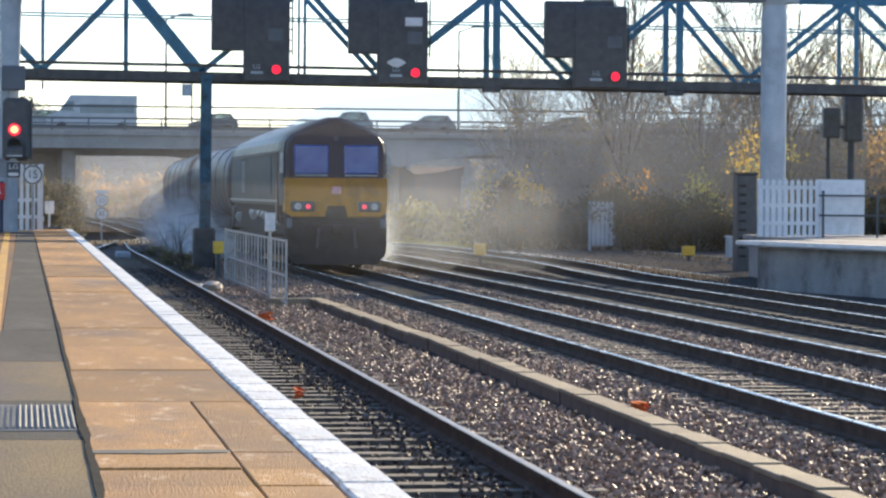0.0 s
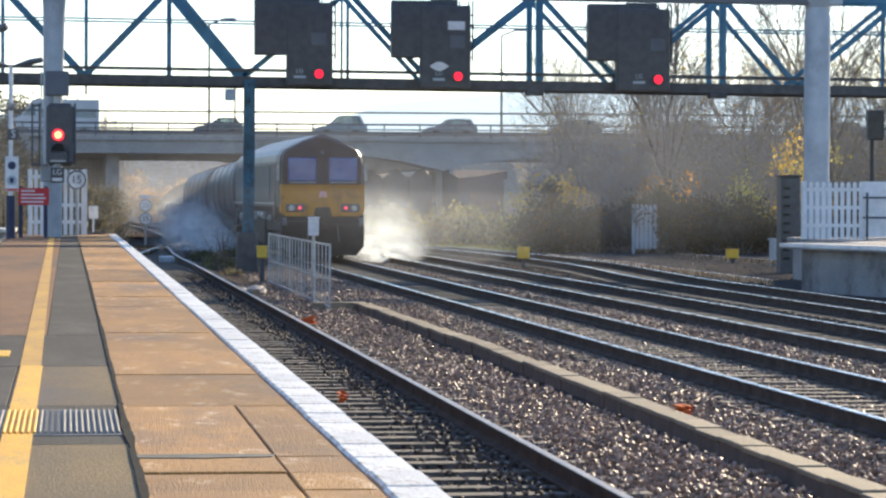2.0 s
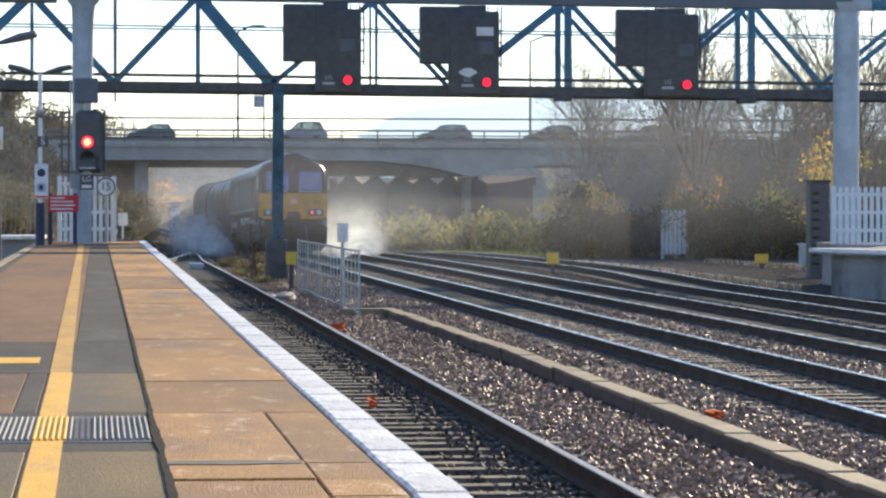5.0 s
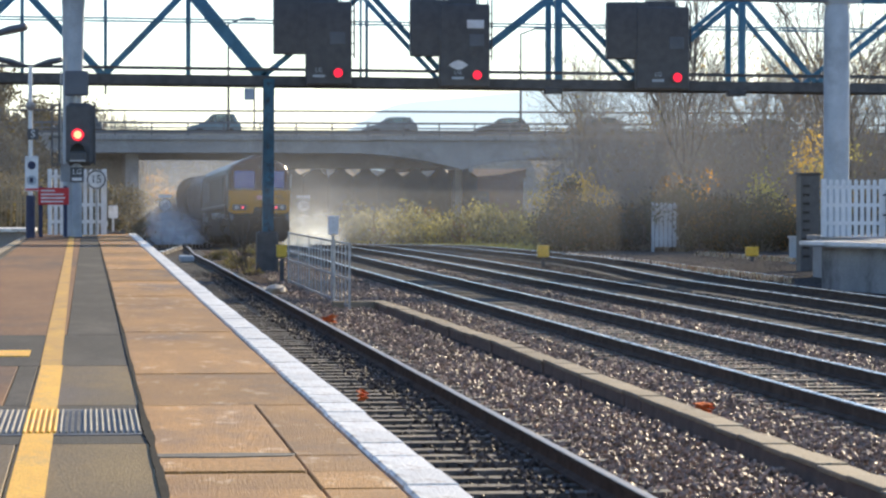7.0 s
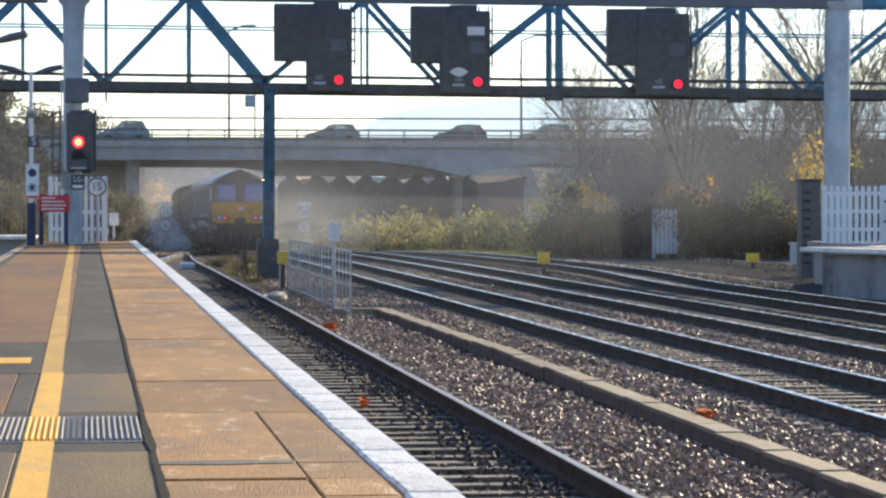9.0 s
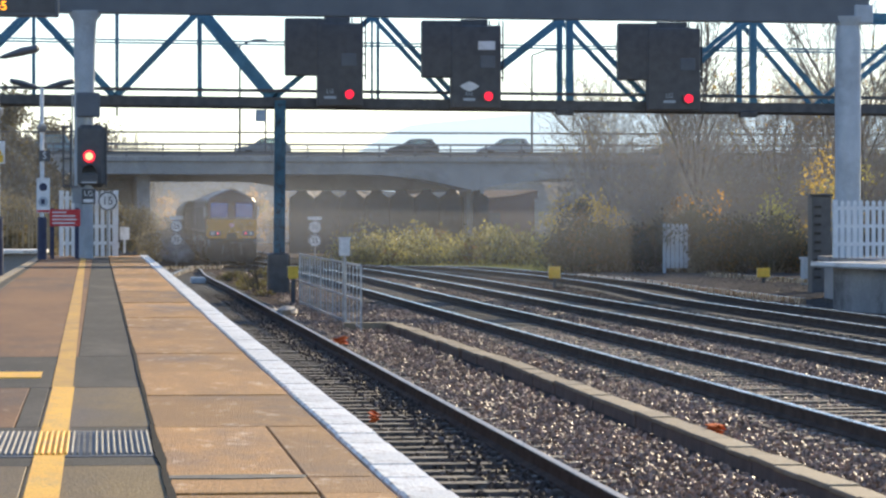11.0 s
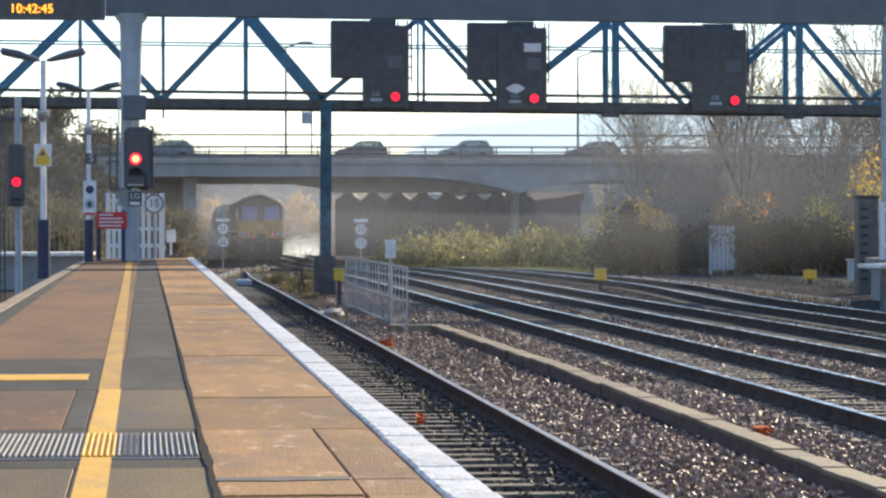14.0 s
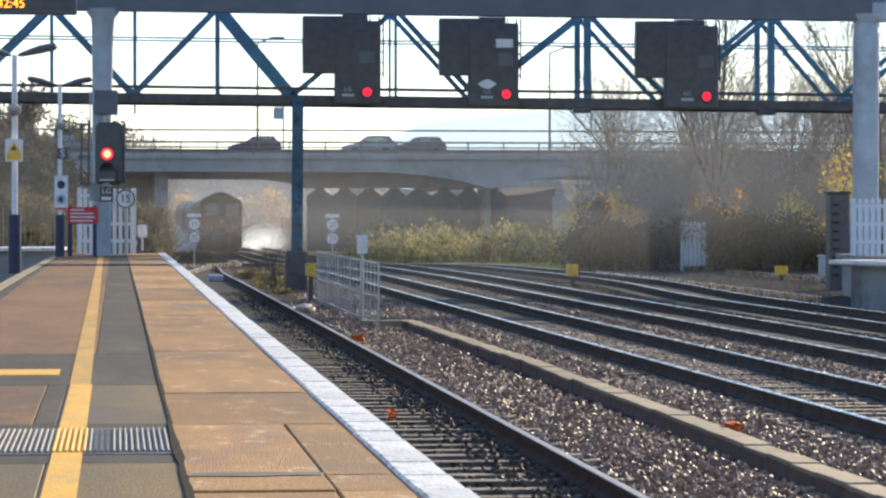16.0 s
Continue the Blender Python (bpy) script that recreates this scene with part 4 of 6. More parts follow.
def platform_signal():
    top = thing("platform_signal", "black colour-light signal on the platform end showing red", "railway signal")
    y = 80.0
    part("head", Mesh().box(-1.85, -1.15, y, y + 0.25, 2.7, 4.28, bevel=0.1), M_BLACK, top)
    part("junction_box", Mesh().box(-1.88, -1.28, y - 0.02, y + 0.4, 4.47, 5.09, bevel=0.03), M_BEAM, top, "grey box above the head")
    part("neck", Mesh().tube((-1.58, y + 0.2, 4.2), (-1.58, y + 0.2, 4.6), 0.09), M_GALV, top)
    part("lamp", Mesh().disc((-1.555, y - 0.01, 3.48), 0.15, n=24, thick=0.03), M_RED_GLOW, top, "glowing red light")
    part("lamp_core", Mesh().disc((-1.555, y - 0.045, 3.48), 0.1, n=20, thick=0.01), M_WHITE_GLOW, top)
    hood = Mesh()
    n = 14
    vs = []
    for k, (yy, r) in enumerate(((y, 0.2), (y - 0.32, 0.2))):
        for i in range(n + 1):
            a = math.pi * (i / n)
            for rr in (r, r - 0.015):
                vs.append((-1.555 + rr * math.cos(a), yy, 3.05 + rr * 1.15 * math.sin(a)))
    m = 2 * (n + 1)
    fs = []
    for i in range(n):
        fs += [(2 * i, 2 * i + 2, m + 2 * i + 2, m + 2 * i), (2 * i + 1, 2 * i + 3, m + 2 * i + 3, m + 2 * i + 1), (m + 2 * i, m + 2 * i + 2, m + 2 * i + 3, m + 2 * i + 1)]
    part("hood", hood.add(vs, fs).box(-1.77, -1.34, y - 0.3, y, 2.76, 3.06, bevel=0.05), M_BLACK, top)
    part("hood_lip", Mesh().box(-1.75, -1.36, y - 0.31, y - 0.28, 2.8, 2.84), M_GALV, top)
    for x in (-2.2, -2.02, -1.13):
        part("cage_bar", Mesh().tube((x, y + 0.1, 2.72), (x, y + 0.1, 4.28), 0.025), M_BLACK, top)
    part("cage_ring", Mesh().box(-2.22, -1.98, y + 0.05, y + 0.4, 2.7, 2.76), M_BLACK, top)
    part("cage_ring", Mesh().box(-2.22, -1.98, y + 0.05, y + 0.4, 3.4, 3.44), M_BLACK, top)
    part("cage_ring", Mesh().box(-2.22, -1.98, y + 0.05, y + 0.4, 4.2, 4.25), M_BLACK, top)
    part("ladder", Mesh().box(-2.0, -1.96, y + 0.3, y + 0.34, 2.7, 5.1).box(-1.86, -1.82, y + 0.3, y + 0.34, 2.7, 5.5), M_GALV, top)
    part("identity_plate", Mesh().box(-1.74, -1.4, y - 0.02, y + 0.02, 2.28, 2.66, bevel=0.01), M_BLACK, top, "black plate with white letters")
    writing("letters", "LG", 0.19, M_WHITE, top, FACING(-1.57, y - 0.03, 2.54))
    part("number_bar", Mesh().box(-1.7, -1.45, y - 0.03, y - 0.022, 2.32, 2.4), M_WHITE, top)
    part("post", Mesh().tube((-1.58, y + 0.16, 0.9), (-1.58, y + 0.16, 2.8), 0.13, 0.13, 16), M_GREY, top)
    part("case", Mesh().box(-2.0, -1.65, y + 0.3, y + 0.6, 2.3, 2.75, bevel=0.02), M_GREY, top)


platform_signal()


def rear_signal():
    top = thing("rear_signal", "black signal on a ladder post showing red, behind the platform", "railway signal")
    x, y = -4.72, 84.0
    part("head", Mesh().box(x - 0.24, x + 0.24, y, y + 0.22, 2.3, 3.95, bevel=0.07), M_BLACK, top)
    part("lamp", Mesh().disc((x + 0.02, y - 0.01, 2.95), 0.12, n=20, thick=0.03), M_RED_GLOW, top, "glowing red light")
    part("hood", Mesh().box(x - 0.16, x + 0.2, y - 0.25, y, 3.09, 3.12).box(x - 0.16, x + 0.2, y - 0.25, y, 2.52, 2.56), M_BLACK, top)
    part("post", Mesh().tube((x + 0.05, y + 0.3, -0.25), (x + 0.05, y + 0.3, 5.2), 0.09, 0.09, 14), M_GREY, top)
    for dx in (-0.42, -0.3):
        part("ladder_rail", Mesh().tube((x + dx, y + 0.3, -0.2), (x + dx, y + 0.3, 4.9), 0.02, n=6), M_DARKSTEEL, top)
    for k in range(14):
        part("rung", Mesh().tube((x - 0.42, y + 0.3, 0.3 + 0.33 * k), (x - 0.3, y + 0.3, 0.3 + 0.33 * k), 0.012, n=6), M_DARKSTEEL, top)
    part("cross_arm", Mesh().box(x - 0.6, x + 0.3, y + 0.25, y + 0.33, 4.55, 4.66, bevel=0.01), M_DARKSTEEL, top)


rear_signal()


def speed_sign_15():
    top = thing("speed_sign", "white round fifteen speed sign on the fence", "speed sign")
    round_sign(top, -1.08, 83.9, 2.37, 0.26, "15")
    part("post", Mesh().tube((-1.08, 83.95, 0.9), (-1.08, 83.95, 2.5), 0.035), M_GALV, top)


speed_sign_15()


def speed_post(x, y, z, texts, label):
    top = thing("speed_sign", label, "speed sign")
    part("plate", Mesh().box(x - 0.36, x + 0.36, y, y + 0.03, z + 0.38, z + 0.55, bevel=0.01), M_WHITE, top)
    for k, s in enumerate(texts):
        round_sign(top, x, y, z - 0.72 * k, 0.345, s)
    part("post", Mesh().tube((x, y + 0.06, z + 0.5), (x, y + 0.06, -0.75), 0.05), M_GALV, top)


speed_post(9.95, 165.0, 1.42, ("20", "25"), "two stacked round speed signs beside the line")
speed_post(2.85, 170.0, 1.45, ("25", "35"), "two stacked round speed signs, dim in the spray")


def picket_fence(name, x0, x1, y, z0, h, pitch, label, mat):
    top = thing(name, label, "fence")
    data = Mesh().prism(((-0.05, 0), (0.05, 0), (0.05, h - 0.05), (0, h), (-0.05, h - 0.05)), -0.012, 0.012, "y").data("picket", mat)
    x = x0
    while x < x1:
        p = part("picket", data, None, top)
        p.matrix_basis = pose(x, y, z0)
        x += pitch
    for z in (0.3, 0.75, h - 0.25):
        part("rail", Mesh().box(x0 - 0.05, x1, y + 0.015, y + 0.05, z0 + z, z0 + z + 0.09), mat, top)
    for xx in (x0, x1):
        part("fence_post", Mesh().box(xx - 0.06, xx + 0.06, y + 0.05, y + 0.17, z0, z0 + h, bevel=0.01), mat, top)


picket_fence("picket_fence", -2.3, -0.86, 84.2, 0.91, 1.75, 0.155, "white painted picket fence closing the platform end", M_WHITE)
picket_fence("picket_fence", 17.05, 18.55, 77.5, 0.93, 1.45, 0.16, "white picket fence on the opposite platform", M_WHITE)


def panel_fence():
    top = thing("panel_fence", "white boarded panel with grey handrails", "fence")
    part("board", Mesh().box(18.62, 19.75, 77.6, 77.66, 0.98, 2.38, bevel=0.01), M_WHITE, top)
    for z in (1.45, 1.95):
        part("rail", Mesh().box(18.5, 22.5, 77.3, 77.34, z, z + 0.05), M_DARKSTEEL, top)
    for x in (18.6, 20.0, 21.4):
        part("post", Mesh().tube((x, 77.3, 0.92), (x, 77.3, 2.1), 0.03), M_DARKSTEEL, top)


panel_fence()


def red_sign():
    top = thing("warning_sign", "red notice board with white lettering on two black legs", "sign")
    y = 79.0
    part("board", Mesh().box(-2.53, -1.77, y, y + 0.03, 1.72, 2.14, bevel=0.01), M_RED_SIGN, top)
    for x in (-2.47, -1.86):
        part("leg", Mesh().box(x - 0.05, x + 0.05, y + 0.03, y + 0.1, 0.91, 2.18), M_NAVY, top)
    for k, w in enumerate((0.34, 0.56, 0.6, 0.55)):
        part("lettering", Mesh().box(-2.46, -2.46 + w, y - 0.006, y, 2.05 - 0.09 * k, 2.085 - 0.09 * k), M_WHITE, top)


red_sign()


def platform_lamp(x, y, top_z, arm, label):
    top = thing("platform_lamp", label, "lamp post", group="twin-arm lamps on the platform")
    part("base", Mesh().tube((x, y, 0.9), (x, y, 1.95), 0.12, 0.11, 18), M_NAVY, top, "dark navy lower post")
    part("post", Mesh().tube((x, y, 1.9), (x, y, top_z), 0.055, 0.05, 14), M_WHITE, top, "white upper post")
    for s in (-1, 1):
        m = Mesh()
        rings = []
        for k, (d, r, h) in enumerate(((0.06, 0.03, 0.0), (0.15, 0.06, 0.02), (arm * 0.6, 0.1, 0.1), (arm, 0.09, 0.16), (arm + 0.04, 0.03, 0.16))):
            rings.append([(x + s * d, y + 1.6 * r * math.cos(a), top_z + h + 0.8 * r * math.sin(a)) for a in np.linspace(0, 2 * math.pi, 12, endpoint=False)])
        part("lantern", m.loft(rings), M_BEAM, top, "grey lantern arm", smooth=True)
    part("camera_dome", Mesh().loft([[(x + r * math.cos(a), y - 0.05 + r * math.sin(a), top_z - dz) for a in np.linspace(0, 2 * math.pi, 16, endpoint=False)] for dz, r in ((0.88, 0.05), (0.91, 0.12), (1.0, 0.12), (1.07, 0.07), (1.09, 0.02))]), M_GALV, top, smooth=True)
    return top


a = platform_lamp(-3.12, 56.5, 4.78, 0.72, "white twin-arm lamp post with a yellow hazard sign")
part("hazard_sign", Mesh().box(-3.28, -2.97, 56.3, 56.33, 2.89, 3.29, bevel=0.01), M_WHITE, a)
part("hazard_field", Mesh().box(-3.25, -3.0, 56.288, 56.3, 2.92, 3.05), M_YELLOW, a)
part("hazard_triangle", Mesh().prism(((-3.24, 3.06), (-3.01, 3.06), (-3.125, 3.24)), 56.286, 56.298, "y"), M_YELLOW, a)
part("hazard_mark", Mesh().prism(((-3.18, 3.09), (-3.07, 3.09), (-3.125, 3.18)), 56.28, 56.285, "y"), M_BLACK, a)
b = platform_lamp(-2.69, 77.5, 5.1, 0.75, "white twin-arm lamp post with passenger signs")
part("letter_plate", Mesh().box(-2.76, -2.49, 77.3, 77.33, 3.3, 3.57, bevel=0.01), M_BLACK, b)
writing("letter", "S", 0.26, M_WHITE, b, FACING(-2.625, 77.29, 3.435))
part("sign_board", Mesh().box(-2.82, -2.5, 77.3, 77.33, 2.05, 2.9, bevel=0.01), M_WHITE, b)
part("sign_disc", Mesh().disc((-2.66, 77.295, 2.68), 0.1, n=20, thick=0.006), M_NAVY, b)
part("sign_disc", Mesh().disc((-2.66, 77.295, 2.32), 0.12, n=20, thick=0.006), M_GREY, b)
part("sign_figure", Mesh().box(-2.71, -2.62, 77.28, 77.288, 2.26, 2.38), M_NAVY, b)
part("sign_strip", Mesh().box(-2.81, -2.51, 77.292, 77.3, 2.07, 2.12), M_RED_SIGN, b)


def display():
    top = thing("departure_display", "dark hanging display with amber clock digits", "display")
    part("case", Mesh().box(-4.6, -1.94, 50, 50.25, 5.1, 6.0, bevel=0.02), M_BEAM, top)
    part("screen", Mesh().box(-4.5, -2.0, 49.985, 50.0, 5.16, 5.9), M_BLACK, top)
    writing("digits", "10:42:45", 0.2, M_AMBER_GLOW, top, FACING(-3.09, 49.98, 5.26))
    part("hanger", Mesh().tube((-2.4, 50.12, 6.0), (-2.4, 50.12, 7.6), 0.04), M_BEAM, top)
    part("hanger", Mesh().tube((-4.2, 50.12, 6.0), (-4.2, 50.12, 7.6), 0.04), M_BEAM, top)
    part("roof_beam", Mesh().box(-6.5, -1.6, 50, 50.25, 7.6, 7.8), M_BEAM, top)
    part("support", Mesh().box(-6.5, -6.3, 50, 50.25, -0.25, 7.6), M_BEAM, top)


display()


def marker_posts():
    for x, y, h, w in ((-0.62, 86.0, 0.78, 0.13), (-0.86, 86.1, 0.36, 0.1)):
        top = thing("marker_post", "small white marker post at the platform end", "marker post", group="markers at the platform end")
        part("post", Mesh().box(x - 0.03, x + 0.03, y, y + 0.05, 0.85, 0.9 + h), M_WHITE, top)
        part("head", Mesh().box(x - w, x + w, y - 0.02, y, 0.9 + h * 0.55, 0.9 + h, bevel=0.02), M_WHITE, top)
    top = thing("rubber_buffer", "low black rubber blocks on the platform end", "kerb block")
    part("base", Mesh().box(-1.05, -0.3, 85.4, 85.8, 0.9, 0.97, bevel=0.02), M_BLACK, top)
    for k in range(4):
        part("block", Mesh().prism(((-1.0 + 0.19 * k, 0.97), (-0.86 + 0.19 * k, 0.97), (-0.93 + 0.19 * k, 1.06)), 85.45, 85.75, "y"), M_BLACK, top)


marker_posts()


# ---- lineside ----
def barrier_fence():
    top = thing("barrier_fence", "galvanised steel barrier fence standing between the tracks", "fence")
    x, y0, y1, z0, h = 3.52, 58.4, 76.2, -0.22, 1.27
    for z in (h, 0.62, 0.12):
        part("rail", Mesh().bar((x, y0, z0 + z), (x, y1, z0 + z), 0.03, 0.035), M_GALV, top)
    data = Mesh().box(-0.011, 0.011, -0.011, 0.011, 0, h).data("bar", M_GALV)
    thick = Mesh().box(-0.02, 0.02, -0.02, 0.02, 0, h + 0.03).data("upright", M_GALV)
    y, k = y0, 0
    while y <= y1:
        b = part("upright" if k % 4 == 0 else "bar", thick if k % 4 == 0 else data, None, top)
        b.matrix_basis = pose(x, y, z0)
        y += 0.89
        k += 1


barrier_fence()


def lineside_box():
    top = thing("lineside_box", "pale grey steel box on a post", "equipment box")
    part("box", Mesh().box(3.275, 3.475, 60.4, 60.55, 1.2, 1.54, bevel=0.02), M_WHITE, top)
    part("post", Mesh().tube((3.375, 60.5, -0.25), (3.375, 60.5, 1.22), 0.03), M_GALV, top)
    part("cap", Mesh().box(3.26, 3.49, 60.38, 60.57, 1.53, 1.56, bevel=0.01), M_WHITE, top)


lineside_box()


def yellow_box(x, y, w, z0, z1):
    top = thing("trackside_box", "yellow trackside equipment box on a short stake", "equipment box", group="yellow boxes by the tracks")
    part("box", Mesh().box(x - w, x + w, y, y + 0.25, z0, z1, bevel=0.03), M_YELLOW, top)
    part("lid", Mesh().box(x - w - 0.01, x + w + 0.01, y - 0.01, y + 0.26, z1 - 0.01, z1 + 0.03, bevel=0.01), M_YELLOW, top)
    part("stake", Mesh().box(x - 0.05, x + 0.05, y + 0.05, y + 0.15, -0.3, z0 + 0.02), M_DARKSTEEL, top)


yellow_box(3.47, 78.0, 0.125, 0.42, 0.7)
yellow_box(20.3, 101.3, 0.2, -0.02, 0.26)
yellow_box(12.38, 94.3, 0.17, 0.1, 0.42)


def blob(rnd, c, sx, sy, sz, n=10):
    rings = []
    for k in range(6):
        b = -math.pi / 2 + math.pi * k / 5
        rings.append([(c[0] + sx * max(math.cos(b), 0.05) * math.cos(a) * rnd.uniform(0.8, 1.15), c[1] + sy * max(math.cos(b), 0.05) * math.sin(a) * rnd.uniform(0.8, 1.15), c[2] + sz * math.sin(b)) for a in np.linspace(0, 2 * math.pi, n, endpoint=False)])
    return Mesh().loft(rings)


def litter():
    rnd = random.Random(8)
    top = thing("ballast_bag", "crumpled white sack lying on the ballast", "sack")
    part("sack", blob(rnd, (2.72, 68.0, -0.08), 0.24, 0.35, 0.12), M_SACK, top, smooth=True)
    part("tied_end", blob(rnd, (2.42, 67.9, -0.08), 0.12, 0.2, 0.07), M_SACK, top, smooth=True)
    for x, y, s in ((2.58, 51.0, 0.11), (4.45, 29.3, 0.085), (1.42, 31.5, 0.05)):
        m = Mesh()
        for k in range(5):
            a = rnd.uniform(0, 6)
            p = pose(x + rnd.uniform(-0.3, 0.3) * s, y + rnd.uniform(-0.4, 0.4) * s, -0.085 + 0.018 * k, rnd.uniform(-22, 22), rnd.uniform(-30, 30), rnd.uniform(0, 360))
            m.box(-s, s, -s * 0.7, s * 0.7, -0.004, 0.004, p)
        solid("fallen_leaves", m, M_ORANGE, "small heap of orange autumn leaves on the ballast", "leaves", group="leaf heaps")
    m = Mesh()
    m.box(1.6, 2.05, 100.0, 101.2, -0.16, 0.04, bevel=0.03)
    solid("point_machine", m, M_GREY, "grey point machine beside the rail", "point machine")


M_SACK = material("sack_cloth", (0.5, 0.42, 0.33), (0.65, 0.56, 0.45), 8, 0.8, 0.3)
M_ORANGE = material("orange_leaf", (0.7, 0.16, 0.05), (0.8, 0.22, 0.07), 12, 0.9, 0.05, spec=0.05)
litter()


def cabinets():
    top = thing("equipment_cabinet", "tall dark equipment cabinet beside the opposite platform", "cabinet")
    part("body", Mesh().box(18.85, 19.4, 88.0, 88.6, -0.3, 2.55, bevel=0.03), M_BLACK, top)
    for k in range(9):
        part("vent_bar", Mesh().box(18.9, 19.1, 87.97, 88.0, 0.2 + 0.25 * k, 0.27 + 0.25 * k), M_UNDER, top)
    part("roof", Mesh().box(18.8, 19.45, 87.95, 88.65, 2.55, 2.62, bevel=0.02), M_DARKSTEEL, top)
    top = thing("relay_box", "small pale grey relay box on the ground", "cabinet")
    part("body", Mesh().box(20.85, 21.25, 98.0, 98.4, -0.3, 0.62, bevel=0.03), M_GREY, top)
    part("lid", Mesh().box(20.8, 21.3, 97.95, 98.45, 0.62, 0.68, bevel=0.02), M_GREY, top)
    top = thing("metal_gate", "pale blue-grey steel palisade gate in the hedge", "gate")
    for k in range(5):
        part("pale", Mesh().prism(((-0.07, 0), (0.07, 0), (0.07, 1.6), (0, 1.72), (-0.07, 1.6)), 0, 0.02, "y"), M_GREY, top).matrix_basis = pose(20.35 + 0.17 * k, 119, 0.0)
    for z in (0.3, 1.2):
        part("crossbar", Mesh().box(20.2, 21.2, 119.02, 119.06, z, z + 0.08), M_GREY, top)
    part("gate_post", Mesh().box(20.15, 20.25, 119.0, 119.1, -0.3, 1.7), M_GREY, top)
    top = thing("back_signal", "dark rear of a signal on a ladder post", "railway signal")
    part("head", Mesh().box(23.05, 23.6, 92, 92.4, 3.6, 5.0, bevel=0.06), M_BLACK, top)
    part("side_box", Mesh().box(22.4, 22.9, 92, 92.3, 3.7, 4.6, bevel=0.04), M_BLACK, top)
    part("post", Mesh().tube((23.3, 92.3, -0.25), (23.3, 92.3, 3.7), 0.1), M_DARKSTEEL, top)
    part("arm", Mesh().box(22.4, 23.4, 92.25, 92.35, 4.0, 4.08), M_DARKSTEEL, top)
    part("post", Mesh().tube((22.6, 92.3, -0.25), (22.6, 92.3, 4.1), 0.06), M_DARKSTEEL, top)


cabinets()


def rear_side():
    """What shows behind the rear edge of the platform."""
    top = thing("rear_fence", "pale slatted fence behind the platform", "fence")
    data = Mesh().box(-0.035, 0.035, -0.02, 0.02, 0, 2.35, bevel=0.005).data("slat", M_CONC)
    rnd = random.Random(6)
    for k in range(26):
        s = part("slat", data, None, top)
        s.matrix_basis = pose(-7.2 + 0.17 * k, 104, -0.25 + rnd.uniform(-0.1, 0.1), 0, rnd.uniform(-2, 2), 0)
    for z in (0.4, 1.7):
        part("rail", Mesh().box(-7.3, -2.8, 104.03, 104.07, z, z + 0.08), M_CONC, top)
    top = thing("rear_platform", "low platform with a pale edge across the rear line", "platform", kind="structure")
    part("wall", Mesh().box(-14, -3.0, 98, 101.5, -0.25, 0.82), M_WALL, top)
    part("edge", Mesh().box(-14, -2.9, 97.7, 101.6, 0.82, 0.93, bevel=0.02), M_COPING, top)


rear_side()

# ---- vegetation ----
def branching(rnd, height, spread, m_wood, m_twig, tips, up=0.75, levels=4):
    """A bare tree: tapered trunk, limbs and twigs."""
    def grow(p, d, length, r, lev):
        seg = 3 if lev < 2 else 2
        q = p
        for s in range(seg):
            d2 = (d + Vector((rnd.gauss(0, 0.12), rnd.gauss(0, 0.12), rnd.gauss(0.03, 0.06)))).normalized()
            e = q + d2 * length / seg
            ra, rb = r * (1 - 0.3 * s / seg), r * (1 - 0.3 * (s + 1) / seg)
            (m_wood if lev < 2 else m_twig).tube(q, e, ra, rb, 7 if lev == 0 else 4 if lev < 3 else 3, cap=False)
            q, d = e, d2
            if lev < levels and (lev > 0 or s > 0):
                for _ in range(2 if lev < 2 else 1):
                    a = rnd.uniform(0, 2 * math.pi)
                    side = Vector((math.cos(a), math.sin(a), rnd.uniform(-0.1, 0.5)))
                    grow(q, (d * up + side * spread).normalized(), length * rnd.uniform(0.5, 0.75), rb * 0.55, lev + 1)
        if lev < levels:
            for _ in range(2):
                a = rnd.uniform(0, 2 * math.pi)
                grow(q, (d + Vector((math.cos(a), math.sin(a), 0.2)) * spread * 0.7).normalized(), length * rnd.uniform(0.55, 0.8), r * 0.6, lev + 1)
        else:
            tips.append(q)
    grow(Vector((0, 0, 0)), Vector((0, 0, 1)), height * 0.34, height * 0.0082, 0)


def leaves(rnd, mesh, centres, spread, size, count):
    for _ in range(count):
        c = rnd.choice(centres)
        p = Vector(c) + Vector((rnd.gauss(0, spread), rnd.gauss(0, spread), rnd.gauss(0, spread)))
        e = Euler((rnd.uniform(0, 6), rnd.uniform(0, 6), rnd.uniform(0, 6))).to_matrix()
        s = size * rnd.uniform(0.6, 1.3)
        mesh.add([p + e @ Vector(v) * s for v in ((-0.5, 0, 0), (0, -0.3, 0.08), (0.6, 0, 0), (0, 0.3, 0.08))], [(0, 1, 2, 3)])


def make_tree(seed, height, spread, leaf_mat, leaf_count, label):
    rnd = random.Random(seed)
    wood, twig, tips = Mesh(), Mesh(), []
    branching(rnd, height, spread, wood, twig, tips)
    top = thing("tree", label, "tree", group="bare lineside trees")
    part("trunk", wood, M_BARK, top)
    tagged(part("crown", twig, M_TWIG, top), kind="stuff")
    if leaf_count:
        m = Mesh()
        leaves(rnd, m, tips, 0.25, 0.13, leaf_count)
        tagged(part("foliage", m, leaf_mat, top), kind="stuff")
    return top


